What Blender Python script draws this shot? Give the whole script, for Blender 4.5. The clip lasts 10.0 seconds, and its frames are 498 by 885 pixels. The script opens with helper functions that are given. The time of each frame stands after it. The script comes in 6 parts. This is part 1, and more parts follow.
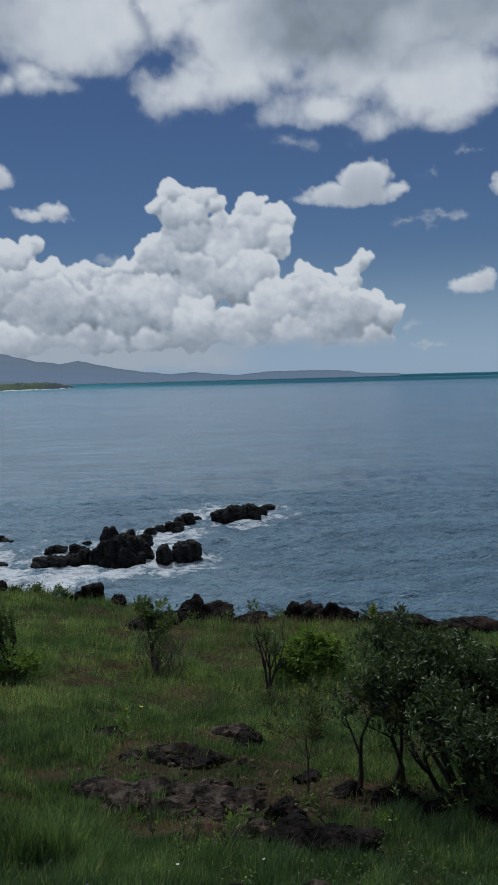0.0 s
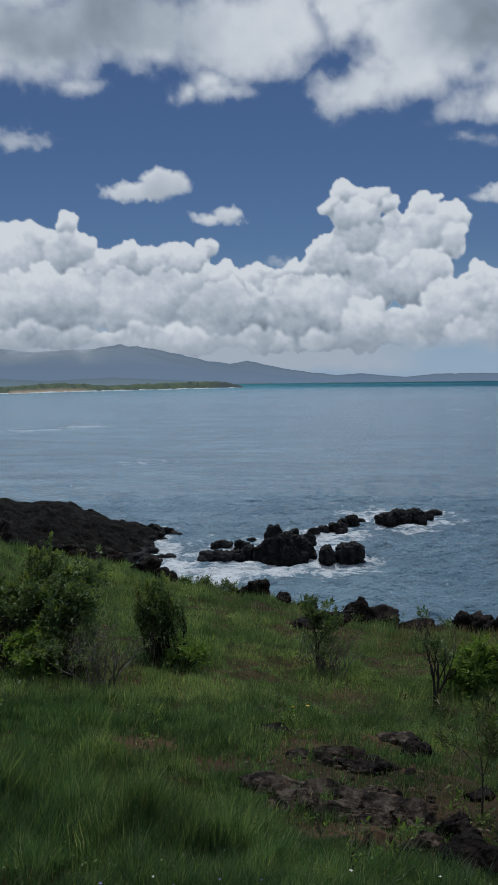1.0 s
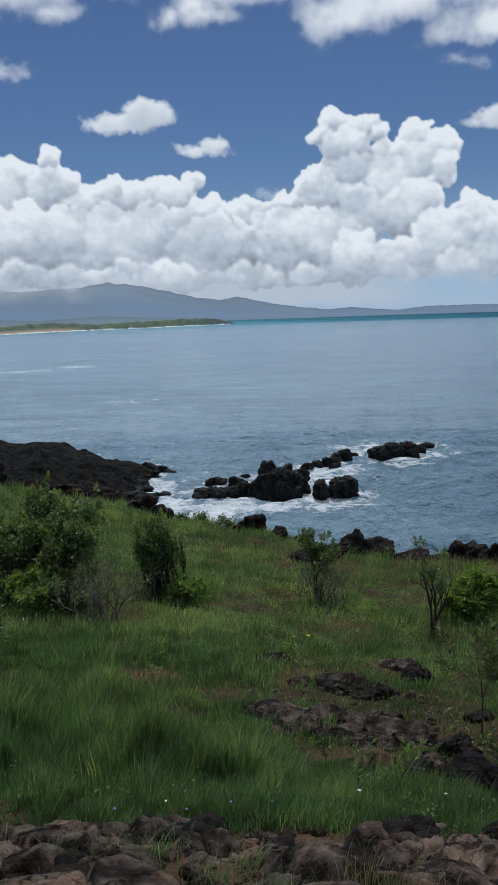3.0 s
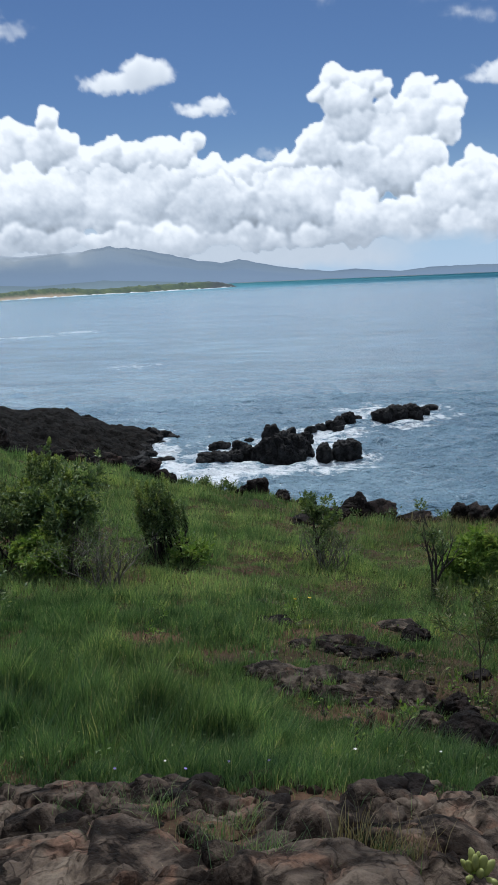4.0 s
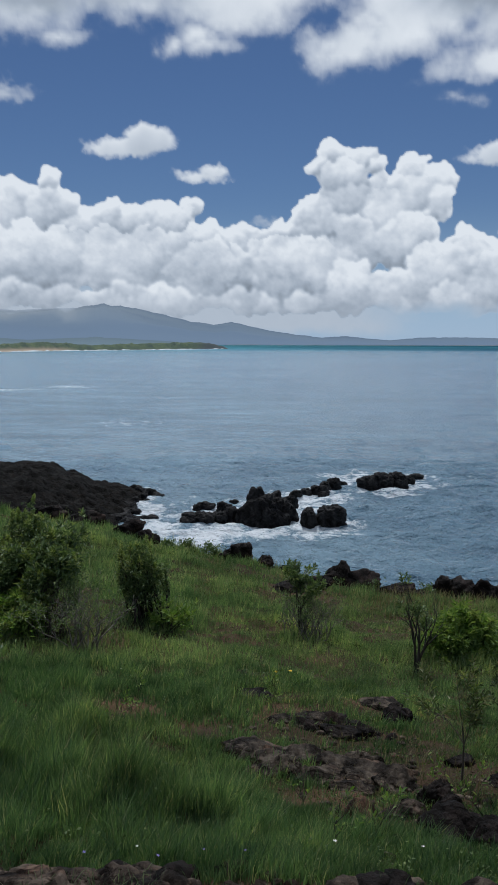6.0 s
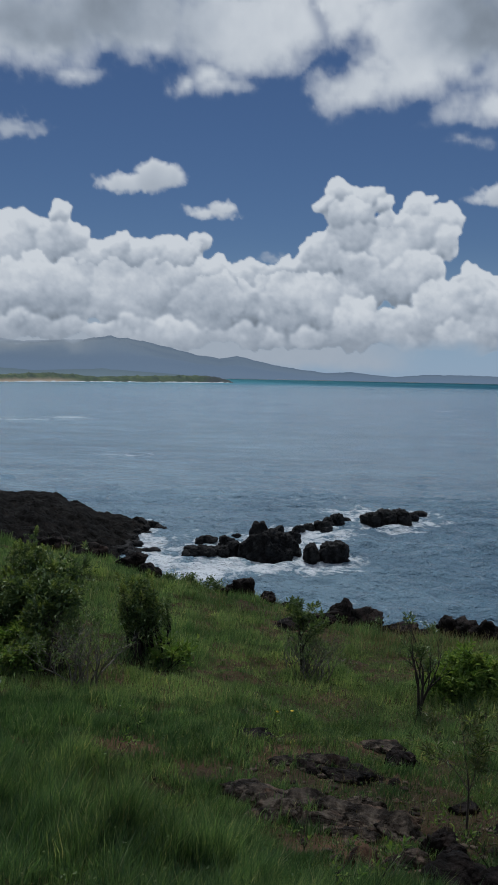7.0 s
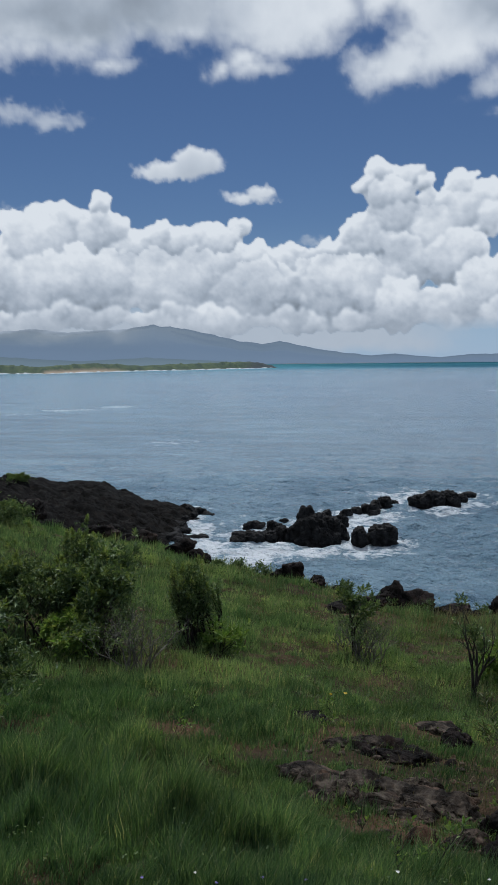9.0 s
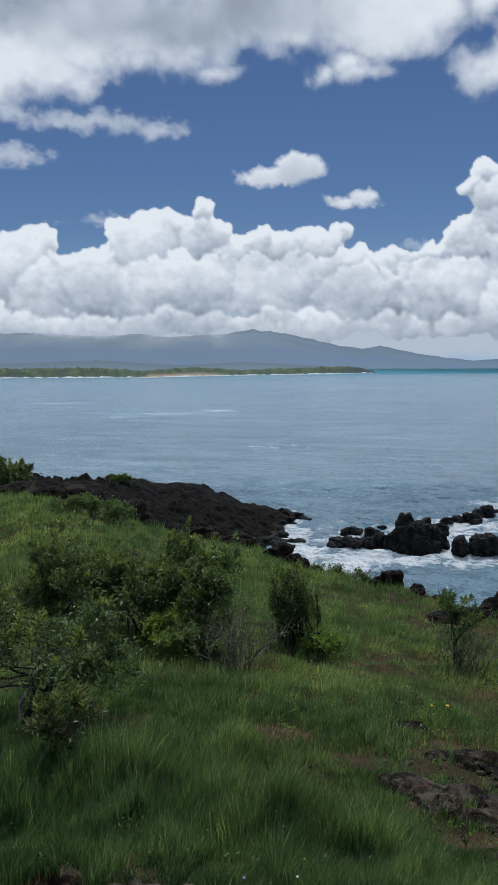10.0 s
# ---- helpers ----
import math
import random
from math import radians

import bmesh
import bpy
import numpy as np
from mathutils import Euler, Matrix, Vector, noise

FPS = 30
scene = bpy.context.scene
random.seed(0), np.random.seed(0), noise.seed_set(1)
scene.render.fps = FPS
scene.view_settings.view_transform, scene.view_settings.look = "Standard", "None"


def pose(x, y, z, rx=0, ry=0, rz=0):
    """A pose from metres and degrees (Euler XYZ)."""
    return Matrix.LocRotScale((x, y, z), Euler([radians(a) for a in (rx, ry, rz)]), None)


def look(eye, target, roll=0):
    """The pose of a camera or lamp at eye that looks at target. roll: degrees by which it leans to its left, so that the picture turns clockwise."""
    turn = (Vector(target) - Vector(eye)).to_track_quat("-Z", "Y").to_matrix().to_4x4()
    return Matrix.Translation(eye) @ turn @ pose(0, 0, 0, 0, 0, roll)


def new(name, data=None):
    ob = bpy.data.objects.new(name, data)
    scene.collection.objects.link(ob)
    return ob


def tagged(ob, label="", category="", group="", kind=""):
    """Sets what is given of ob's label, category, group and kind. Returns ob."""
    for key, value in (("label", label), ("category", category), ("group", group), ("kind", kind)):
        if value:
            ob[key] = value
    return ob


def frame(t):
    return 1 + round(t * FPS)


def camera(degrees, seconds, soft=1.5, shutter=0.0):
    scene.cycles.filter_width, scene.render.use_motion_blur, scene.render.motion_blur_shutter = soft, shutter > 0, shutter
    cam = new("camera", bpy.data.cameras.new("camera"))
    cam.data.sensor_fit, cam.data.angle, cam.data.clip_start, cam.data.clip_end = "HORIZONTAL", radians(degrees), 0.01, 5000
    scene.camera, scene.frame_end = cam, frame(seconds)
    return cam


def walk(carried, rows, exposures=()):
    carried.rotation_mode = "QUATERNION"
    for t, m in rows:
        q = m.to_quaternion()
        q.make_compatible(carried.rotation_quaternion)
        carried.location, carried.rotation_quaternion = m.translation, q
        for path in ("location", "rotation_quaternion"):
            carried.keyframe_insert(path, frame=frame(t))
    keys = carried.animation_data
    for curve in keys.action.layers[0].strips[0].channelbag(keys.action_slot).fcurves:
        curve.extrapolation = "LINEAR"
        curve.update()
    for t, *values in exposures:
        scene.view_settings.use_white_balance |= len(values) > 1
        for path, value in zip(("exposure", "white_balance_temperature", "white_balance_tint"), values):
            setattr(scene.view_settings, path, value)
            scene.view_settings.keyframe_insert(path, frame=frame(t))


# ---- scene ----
EYE_Z = 18.0
cam = camera(33.09, 10.0, soft=1.6)
PATH = [
    (0.0, pose(0.128, -0.086, 18.033, 85.38, 1.51, 0.02)),
    (0.5, pose(0.062, -0.045, 18.029, 85.91, 1.47, 7.51)),
    (1.0, pose(0.036, -0.048, 18.021, 85.65, 0.68, 11.38)),
    (1.5, pose(0.027, -0.040, 18.018, 85.17, 0.59, 12.16)),
    (2.0, pose(0.006, -0.023, 18.010, 84.49, 1.56, 11.87)),
    (2.5, pose(-0.029, -0.025, 17.996, 82.91, 1.60, 10.80)),
    (4.0, pose(0.024, -0.003, 17.994, 78.86, 2.44, 10.87)),
    (4.5, pose(0.020, 0.002, 18.001, 78.33, 3.40, 10.85)),
    (5.0, pose(0.014, 0.019, 17.998, 78.64, 2.97, 10.60)),
    (5.5, pose(0.009, 0.017, 18.024, 80.70, 1.28, 10.22)),
    (7.0, pose(-0.025, 0.043, 18.067, 85.35, -1.13, 10.66)),
    (7.5, pose(-0.023, 0.039, 18.059, 85.16, -0.53, 11.15)),
    (8.0, pose(-0.026, 0.047, 18.061, 84.91, 0.47, 11.21)),
    (8.5, pose(-0.031, 0.038, 18.063, 84.79, 0.94, 12.28)),
    (9.0, pose(-0.040, 0.047, 18.054, 84.34, 0.65, 13.59)),
    (9.5, pose(-0.054, 0.036, 18.052, 84.23, 0.36, 15.42)),
    (10.0, pose(-0.081, 0.020, 18.057, 84.71, 0.39, 20.34)),
]
EXPOSURES = [(t, s - 0.72, 5900, 9) for t, s in
             [(0.0, -0.11), (0.5, -0.18), (1.0, -0.03), (2.0, 0.06), (2.5, 0.06), (2.7, 0.14), (3.8, 0.58), (4.5, 0.66), (5.0, 0.62), (5.5, 0.52), (6.8, -0.1), (7.0, -0.08), (7.5, 0.06), (8.5, 0.15), (9.5, 0.25), (10.0, 0.3)]]
walk(cam, PATH, EXPOSURES)

# ---- light: a bright broken sky, the sun high ahead behind thin cloud ----
SUN_EL, SUN_AZ = 60.0, 14.0          # degrees up, degrees to the left of +y
world = bpy.data.worlds.new("world")
scene.world = world
world.use_nodes = True
wn = world.node_tree
sky = wn.nodes.new("ShaderNodeTexSky")
sky.sky_type, sky.sun_disc = "NISHITA", False
sky.sun_elevation, sky.sun_rotation = radians(SUN_EL), radians(-SUN_AZ)
sky.air_density, sky.dust_density, sky.ozone_density, sky.altitude = 1.0, 0.0, 4.0, 900
tone = wn.nodes.new("ShaderNodeMix")
tone.data_type, tone.blend_type = "RGBA", "MULTIPLY"
tone.inputs[0].default_value, tone.inputs[7].default_value = 1.0, (0.95, 0.98, 1.08, 1.0)
wn.links.new(sky.outputs[0], tone.inputs[6])
wn.links.new(tone.outputs[2], wn.nodes["Background"].inputs[0])
wn.nodes["Background"].inputs[1].default_value = 0.057
sun = new("sun", bpy.data.lights.new("sun", "SUN"))
sun.data.energy, sun.data.angle, sun.data.color = 3.6, radians(5), (1.0, 0.96, 0.9)
SUN_DIR = Vector((-math.sin(radians(SUN_AZ)) * math.cos(radians(SUN_EL)), math.cos(radians(SUN_AZ)) * math.cos(radians(SUN_EL)), math.sin(radians(SUN_EL))))
sun.matrix_world = look((0, 0, 0), -SUN_DIR)


# ---- noise in numpy ----
def hash3(i, j, k, seed):
    n = (i * 73856093) ^ (j * 19349663) ^ (k * 83492791) ^ (seed * 2654435761 & 0x7FFFFFFF)
    n = (n ^ (n >> 13)) * 1274126177 & 0x7FFFFFFF
    n = (n ^ (n >> 16)) * 668265263 & 0x7FFFFFFF
    return ((n ^ (n >> 15)) & 0xFFFFFF) / float(0xFFFFFF)


def vnoise(p, seed=0):
    """Value noise, -1 to 1, at an array of places (..., 3)."""
    b = np.floor(p).astype(np.int64)
    f = p - b
    f = f * f * f * (f * (f * 6 - 15) + 10)
    out = 0
    for dx in (0, 1):
        for dy in (0, 1):
            for dz in (0, 1):
                w = np.abs(1 - dx - f[..., 0]) * np.abs(1 - dy - f[..., 1]) * np.abs(1 - dz - f[..., 2])
                out = out + w * hash3(b[..., 0] + dx, b[..., 1] + dy, b[..., 2] + dz, seed)
    return out * 2 - 1


def fbm(p, octaves=4, seed=0, gain=0.5):
    p = np.asarray(p, float)
    out, amp, total = 0, 1.0, 0
    for n in range(octaves):
        out = out + amp * vnoise(p * 2.03**n + 17.3 * n, seed + n)
        total += amp
        amp *= gain
    return out / total * 1.6


def worley(p, seed=0):
    """Distance to the nearest and to the second nearest of scattered points."""
    p = np.asarray(p, float)
    b = np.floor(p).astype(np.int64)
    f1 = np.full(p.shape[:-1], 9.0)
    f2 = f1.copy()
    flat = bool(np.all(p[..., 2] == p.reshape(-1, 3)[0, 2]))
    for dx in (-1, 0, 1):
        for dy in (-1, 0, 1):
            for dz in (0,) if flat else (-1, 0, 1):
                i, j, k = b[..., 0] + dx, b[..., 1] + dy, b[..., 2] + dz
                q = np.stack([i + hash3(i, j, k, seed), j + hash3(i, j, k, seed + 7), p[..., 2] if flat else k + hash3(i, j, k, seed + 13)], -1)
                d = np.sqrt(((q - p) ** 2).sum(-1))
                f2 = np.minimum(f2, np.maximum(f1, d))
                f1 = np.minimum(f1, d)
    return f1, f2


def blocks(p, seed=0):
    """A value for each cell of scattered points, 0 to 1, and the nearness of the joint between cells."""
    p = np.asarray(p, float)
    b = np.floor(p).astype(np.int64)
    f1, f2, val = np.full(p.shape[:-1], 9.0), np.full(p.shape[:-1], 9.0), np.zeros(p.shape[:-1])
    for dx in (-1, 0, 1):
        for dy in (-1, 0, 1):
            for dz in (-1, 0, 1):
                i, j, k = b[..., 0] + dx, b[..., 1] + dy, b[..., 2] + dz
                q = np.stack([i + hash3(i, j, k, seed), j + hash3(i, j, k, seed + 7), k + hash3(i, j, k, seed + 13)], -1)
                d = np.sqrt(((q - p) ** 2).sum(-1))
                val = np.where(d < f1, hash3(i, j, k, seed + 23), val)
                f2 = np.minimum(f2, np.maximum(f1, d))
                f1 = np.minimum(f1, d)
    return val, f2 - f1


def flat3(x, y, scale=1.0, z=0.5):
    return np.stack([x * scale, y * scale, np.full(np.shape(x), z)], -1)


def smooth(a, b, x):
    t = np.clip((x - a) / (b - a), 0, 1)
    return t * t * (3 - 2 * t)


# ---- mesh helpers ----
def mesh_of(name, co, faces, mats=(), shade=True, attrs=None):
    """A mesh from arrays; faces may be a list of arrays of quads and of triangles."""
    me = bpy.data.meshes.new(name)
    co = np.asarray(co, np.float32).reshape(-1, 3)
    groups = [np.asarray(f, np.int32) for f in (faces if isinstance(faces, list) else [faces])]
    me.vertices.add(len(co))
    me.vertices.foreach_set("co", co.ravel())
    loops = np.concatenate([g.ravel() for g in groups])
    sizes = np.concatenate([np.full(len(g), g.shape[1], np.int32) for g in groups])
    me.loops.add(len(loops))
    me.loops.foreach_set("vertex_index", loops)
    me.polygons.add(len(sizes))
    me.polygons.foreach_set("loop_start", np.concatenate([[0], np.cumsum(sizes)[:-1]]).astype(np.int32))
    me.polygons.foreach_set("use_smooth", np.full(len(sizes), shade))
    for key, values in (attrs or {}).items():
        me.attributes.new(key, "FLOAT", "POINT").data.foreach_set("value", np.asarray(values, np.float32).ravel())
    for m in mats:
        me.materials.append(m)
    me.update(calc_edges=True)
    me.validate()
    return me


def part(name, me, parent, label=""):
    ob = new(name, me)
    ob.parent = parent
    return tagged(ob, label)


def grid_faces(n, m, closed=False):
    i = np.arange(n - 1)[:, None] * m
    a = np.arange(m if closed else m - 1)[None]
    b = (a + 1) % m
    return np.stack([i + a, i + b, i + m + b, i + m + a], -1).reshape(-1, 4)


# ---- materials ----
class Nodes:
    """A short way to write a node material."""

    def __init__(self, name):
        self.mat = bpy.data.materials.new(name)
        self.mat.use_nodes = True
        self.tree = self.mat.node_tree
        self.bsdf = self.tree.nodes["Principled BSDF"]
        self.out = self.tree.nodes["Material Output"]

    def add(self, kind, **values):
        n = self.tree.nodes.new("ShaderNode" + kind)
        for key, v in values.items():
            n.inputs[key.replace("_", " ")].default_value = v
        return n

    def link(self, a, b):
        self.tree.links.new(a, b)

    def coords(self):
        return self.tree.nodes.new("ShaderNodeTexCoord").outputs["Object"]

    def noise(self, vec, scale, detail=5, rough=0.55, distort=0.0):
        n = self.add("TexNoise", Scale=scale, Detail=detail, Roughness=rough, Distortion=distort)
        self.link(vec, n.inputs["Vector"])
        return n.outputs["Fac"]

    def ramp(self, fac, stops):
        n = self.add("ValToRGB")
        while len(n.color_ramp.elements) < len(stops):
            n.color_ramp.elements.new(0.5)
        for e, (at, col) in zip(n.color_ramp.elements, stops):
            e.position, e.color = at, (*col, 1)
        self.link(fac, n.inputs[0])
        return n.outputs[0]

    def math(self, op, a, b=None, clamp=False):
        n = self.tree.nodes.new("ShaderNodeMath")
        n.operation, n.use_clamp = op, clamp
        for k, v in enumerate((a, b)):
            if v is None:
                continue
            if isinstance(v, (int, float)):
                n.inputs[k].default_value = v
            else:
                self.link(v, n.inputs[k])
        return n.outputs[0]

    def between(self, fac, lo, hi, a=0.0, b=1.0):
        n = self.add("MapRange", From_Min=lo, From_Max=hi, To_Min=a, To_Max=b)
        n.interpolation_type = "SMOOTHSTEP"
        self.link(fac, n.inputs["Value"])
        return n.outputs[0]

    def mix(self, fac, a, b, blend="MIX"):
        n = self.tree.nodes.new("ShaderNodeMix")
        n.data_type, n.blend_type = "RGBA", blend
        for sock, v in ((n.inputs[0], fac), (n.inputs[6], a), (n.inputs[7], b)):
            if isinstance(v, (int, float)):
                sock.default_value = v
            elif isinstance(v, tuple):
                sock.default_value = (*v, 1)
            else:
                self.link(v, sock)
        return n.outputs[2]

    def bump(self, height, strength, distance, normal=None):
        n = self.add("Bump", Strength=strength, Distance=distance)
        self.link(height, n.inputs["Height"])
        if normal is not None:
            self.link(normal, n.inputs["Normal"])
        return n.outputs["Normal"]

    def attr(self, name):
        n = self.tree.nodes.new("ShaderNodeAttribute")
        n.attribute_name = name
        return n.outputs["Fac"]

    def island(self):
        return self.tree.nodes.new("ShaderNodeNewGeometry").outputs["Random Per Island"]

    def done(self, color=None, rough=None, normal=None):
        for key, v in (("Base Color", color), ("Roughness", rough), ("Normal", normal)):
            if v is None:
                continue
            if isinstance(v, (int, float)):
                self.bsdf.inputs[key].default_value = v
            elif isinstance(v, tuple):
                self.bsdf.inputs[key].default_value = (*v, 1)
            else:
                self.link(v, self.bsdf.inputs[key])
        return self.mat


def rock_material(name, dark, mid, light, red, scale=1.0, red_amount=0.5, gloss=0.12):
    n = Nodes(name)
    c = n.coords()
    big = n.noise(c, 1.6 * scale, 6, 0.6)
    fine = n.noise(c, 22 * scale, 8, 0.65)
    patch = n.noise(c, 3.1 * scale, 4, 0.5, 0.6)
    col = n.ramp(big, [(0.3, dark), (0.5, mid), (0.72, light)])
    col = n.mix(n.math("MULTIPLY", n.between(patch, 0.5, 0.68), red_amount), col, red)
    col = n.mix(0.55, col, n.ramp(fine, [(0.3, (0.35, 0.35, 0.35)), (0.7, (1.0, 1.0, 1.0))]), "MULTIPLY")
    cell = n.add("TexVoronoi", Scale=1.3 * scale)
    cell.feature = "DISTANCE_TO_EDGE"
    warp = n.mix(0.12, c, n.add("TexNoise", Scale=4.0 * scale).outputs["Color"])
    n.link(warp, cell.inputs["Vector"])
    crack = n.between(cell.outputs["Distance"], 0.0, 0.04)
    col = n.mix(1.0, col, n.ramp(crack, [(0.0, (0.35, 0.33, 0.32)), (1.0, (1, 1, 1))]), "MULTIPLY")
    joint = n.add("TexVoronoi", Scale=3.6 * scale)
    joint.feature = "DISTANCE_TO_EDGE"
    n.link(n.mix(0.1, c, n.add("TexNoise", Scale=9.0 * scale).outputs["Color"]), joint.inputs["Vector"])
    split = n.between(joint.outputs["Distance"], 0.0, 0.035)
    col = n.mix(0.75, col, n.ramp(split, [(0.0, (0.3, 0.28, 0.27)), (1.0, (1, 1, 1))]), "MULTIPLY")
    stain = n.noise(c, 1.9 * scale, 7, 0.7, 0.4)
    col = n.mix(1.0, col, n.ramp(stain, [(0.43, (0.15, 0.13, 0.118)), (0.56, (1, 1, 1))]), "MULTIPLY")
    nor = n.bump(split, 0.4, 0.015 / scale, n.bump(crack, 0.6, 0.04 / scale))
    nor = n.bump(n.noise(c, 2.4 * scale, 6, 0.6), 0.7, 0.14 / scale, nor)
    nor = n.bump(n.noise(c, 6 * scale, 9, 0.66), 0.8, 0.06 / scale, nor)
    nor = n.bump(fine, 0.5, 0.012 / scale, nor)
    n.bsdf.inputs["Specular IOR Level"].default_value = gloss
    return n.done(col, n.between(fine, 0.3, 0.7, 0.7, 0.95), nor)


def leaf_material(name, stops, rough=0.42, through_amount=0.35):
    n = Nodes(name)
    col = n.ramp(n.island(), stops)
    col = n.mix(0.4, col, n.ramp(n.noise(n.coords(), 1.3, 3), [(0.35, (0.55, 0.6, 0.5)), (0.65, (1.0, 1.0, 1.0))]), "MULTIPLY")
    n.done(col, rough)
    n.bsdf.inputs["Specular IOR Level"].default_value = 0.28
    t = n.add("BsdfTranslucent")
    n.link(n.mix(1.0, col, (1.0, 1.0, 0.45), "MULTIPLY"), t.inputs["Color"])
    m = n.add("MixShader", Fac=through_amount)
    n.link(n.bsdf.outputs[0], m.inputs[1])
    n.link(t.outputs[0], m.inputs[2])
    n.link(m.outputs[0], n.out.inputs["Surface"])
    return n.mat


def bark_material(name, a, b):
    n = Nodes(name)
    c = n.coords()
    f = n.noise(c, 18, 6, 0.6)
    return n.done(n.ramp(f, [(0.3, a), (0.7, b)]), 0.85, n.bump(f, 0.5, 0.01))


ROCK_BROWN = rock_material("brown_rock", (0.042, 0.033, 0.026), (0.135, 0.104, 0.08), (0.25, 0.2, 0.15), (0.22, 0.128, 0.086), 2.1, 0.8)
ROCK_SLAB = rock_material("grey_rock", (0.04, 0.033, 0.026), (0.115, 0.093, 0.072), (0.22, 0.18, 0.138), (0.165, 0.1, 0.066), 2.4, 0.7)
ROCK_ORANGE = rock_material("orange_rock", (0.1, 0.06, 0.038), (0.2, 0.115, 0.07), (0.28, 0.18, 0.115), (0.12, 0.1, 0.06), 3.0, 0.5)
ROCK_RIM = rock_material("rim_rock", (0.016, 0.013, 0.012), (0.036, 0.027, 0.024), (0.075, 0.056, 0.047), (0.06, 0.032, 0.022), 1.2, 0.5)
ROCK_POINT = rock_material("lava_rock", (0.006, 0.0062, 0.0058), (0.0125, 0.0122, 0.011), (0.027, 0.025, 0.022), (0.03, 0.021, 0.016), 0.5, 0.5, 0.06)
ROCK_BLACK = rock_material("black_rock", (0.009, 0.009, 0.0105), (0.022, 0.022, 0.023), (0.055, 0.054, 0.053), (0.036, 0.03, 0.025), 0.8, 0.35, 0.25)
LEAF_DARK = leaf_material("dark_leaves", [(0.0, (0.065, 0.108, 0.05)), (0.5, (0.125, 0.188, 0.082)), (0.85, (0.195, 0.27, 0.12)), (1.0, (0.34, 0.38, 0.19))])
LEAF_GLOSSY = leaf_material("glossy_leaves", [(0.0, (0.035, 0.06, 0.028)), (0.5, (0.07, 0.108, 0.048)), (0.88, (0.11, 0.155, 0.072)), (1.0, (0.24, 0.26, 0.14))], 0.4, 0.25)
LEAF_MID = leaf_material("green_leaves", [(0.0, (0.065, 0.115, 0.038)), (0.5, (0.125, 0.2, 0.06)), (0.9, (0.21, 0.28, 0.09)), (1.0, (0.32, 0.36, 0.16))])
LEAF_LIGHT = leaf_material("light_leaves", [(0.0, (0.1, 0.185, 0.045)), (0.5, (0.18, 0.29, 0.07)), (1.0, (0.33, 0.42, 0.14))], 0.45, 0.4)
LEAF_PALE = leaf_material("pale_leaves", [(0.0, (0.05, 0.08, 0.03)), (0.5, (0.12, 0.15, 0.07)), (1.0, (0.28, 0.27, 0.16))])
LEAF_WAXY = leaf_material("waxy_leaves", [(0.0, (0.1, 0.2, 0.04)), (0.5, (0.22, 0.3, 0.07)), (1.0, (0.42, 0.42, 0.16))], 0.3, 0.3)
LEAF_WEED = leaf_material("weed_leaves", [(0.0, (0.05, 0.085, 0.03)), (0.5, (0.09, 0.14, 0.045)), (0.93, (0.14, 0.2, 0.065)), (1.0, (0.26, 0.3, 0.12))], 0.6)
STRAW = leaf_material("straw", [(0.0, (0.16, 0.13, 0.07)), (0.6, (0.3, 0.25, 0.14)), (1.0, (0.42, 0.37, 0.24))], 0.7, 0.2)
BARK = bark_material("dark_bark", (0.012, 0.01, 0.009), (0.045, 0.036, 0.03))
LEAF_YOUNG_LIT = leaf_material("young_lit_leaves", [(0.0, (0.14, 0.21, 0.06)), (0.5, (0.24, 0.31, 0.095)), (1.0, (0.42, 0.46, 0.21))], 0.4, 0.4)
TWIG = bark_material("grey_twigs", (0.045, 0.041, 0.032), (0.23, 0.215, 0.175))
LIMB = bark_material("sapling_bark", (0.03, 0.025, 0.02), (0.085, 0.07, 0.06))


def grass_material(name, stops):
    n = Nodes(name)
    col = n.mix(1.0, n.ramp(n.island(), stops), n.ramp(n.attr("tone"), [(0.0, (0.62, 0.68, 0.7)), (0.5, (0.98, 1.0, 1.02)), (1.0, (1.45, 1.35, 1.25))]), "MULTIPLY")
    big = n.noise(n.coords(), 0.45, 4, 0.6)
    col = n.mix(0.8, col, n.ramp(n.noise(n.coords(), 1.9, 5, 0.62), [(0.37, (0.48, 0.54, 0.56)), (0.5, (1.0, 1.0, 1.0)), (0.63, (1.5, 1.42, 1.35))]), "MULTIPLY")
    col = n.mix(0.75, col, n.ramp(big, [(0.34, (0.62, 0.72, 0.66)), (0.5, (1.0, 1.0, 1.0)), (0.66, (1.45, 1.22, 1.05))]), "MULTIPLY")
    n.done(col, 0.55)
    n.bsdf.inputs["Specular IOR Level"].default_value = 0.15
    t = n.add("BsdfTranslucent")
    n.link(n.mix(1.0, col, (1.0, 1.15, 0.5), "MULTIPLY"), t.inputs["Color"])
    m = n.add("MixShader", Fac=0.42)
    n.link(n.bsdf.outputs[0], m.inputs[1])
    n.link(t.outputs[0], m.inputs[2])
    n.link(m.outputs[0], n.out.inputs["Surface"])
    return n.mat


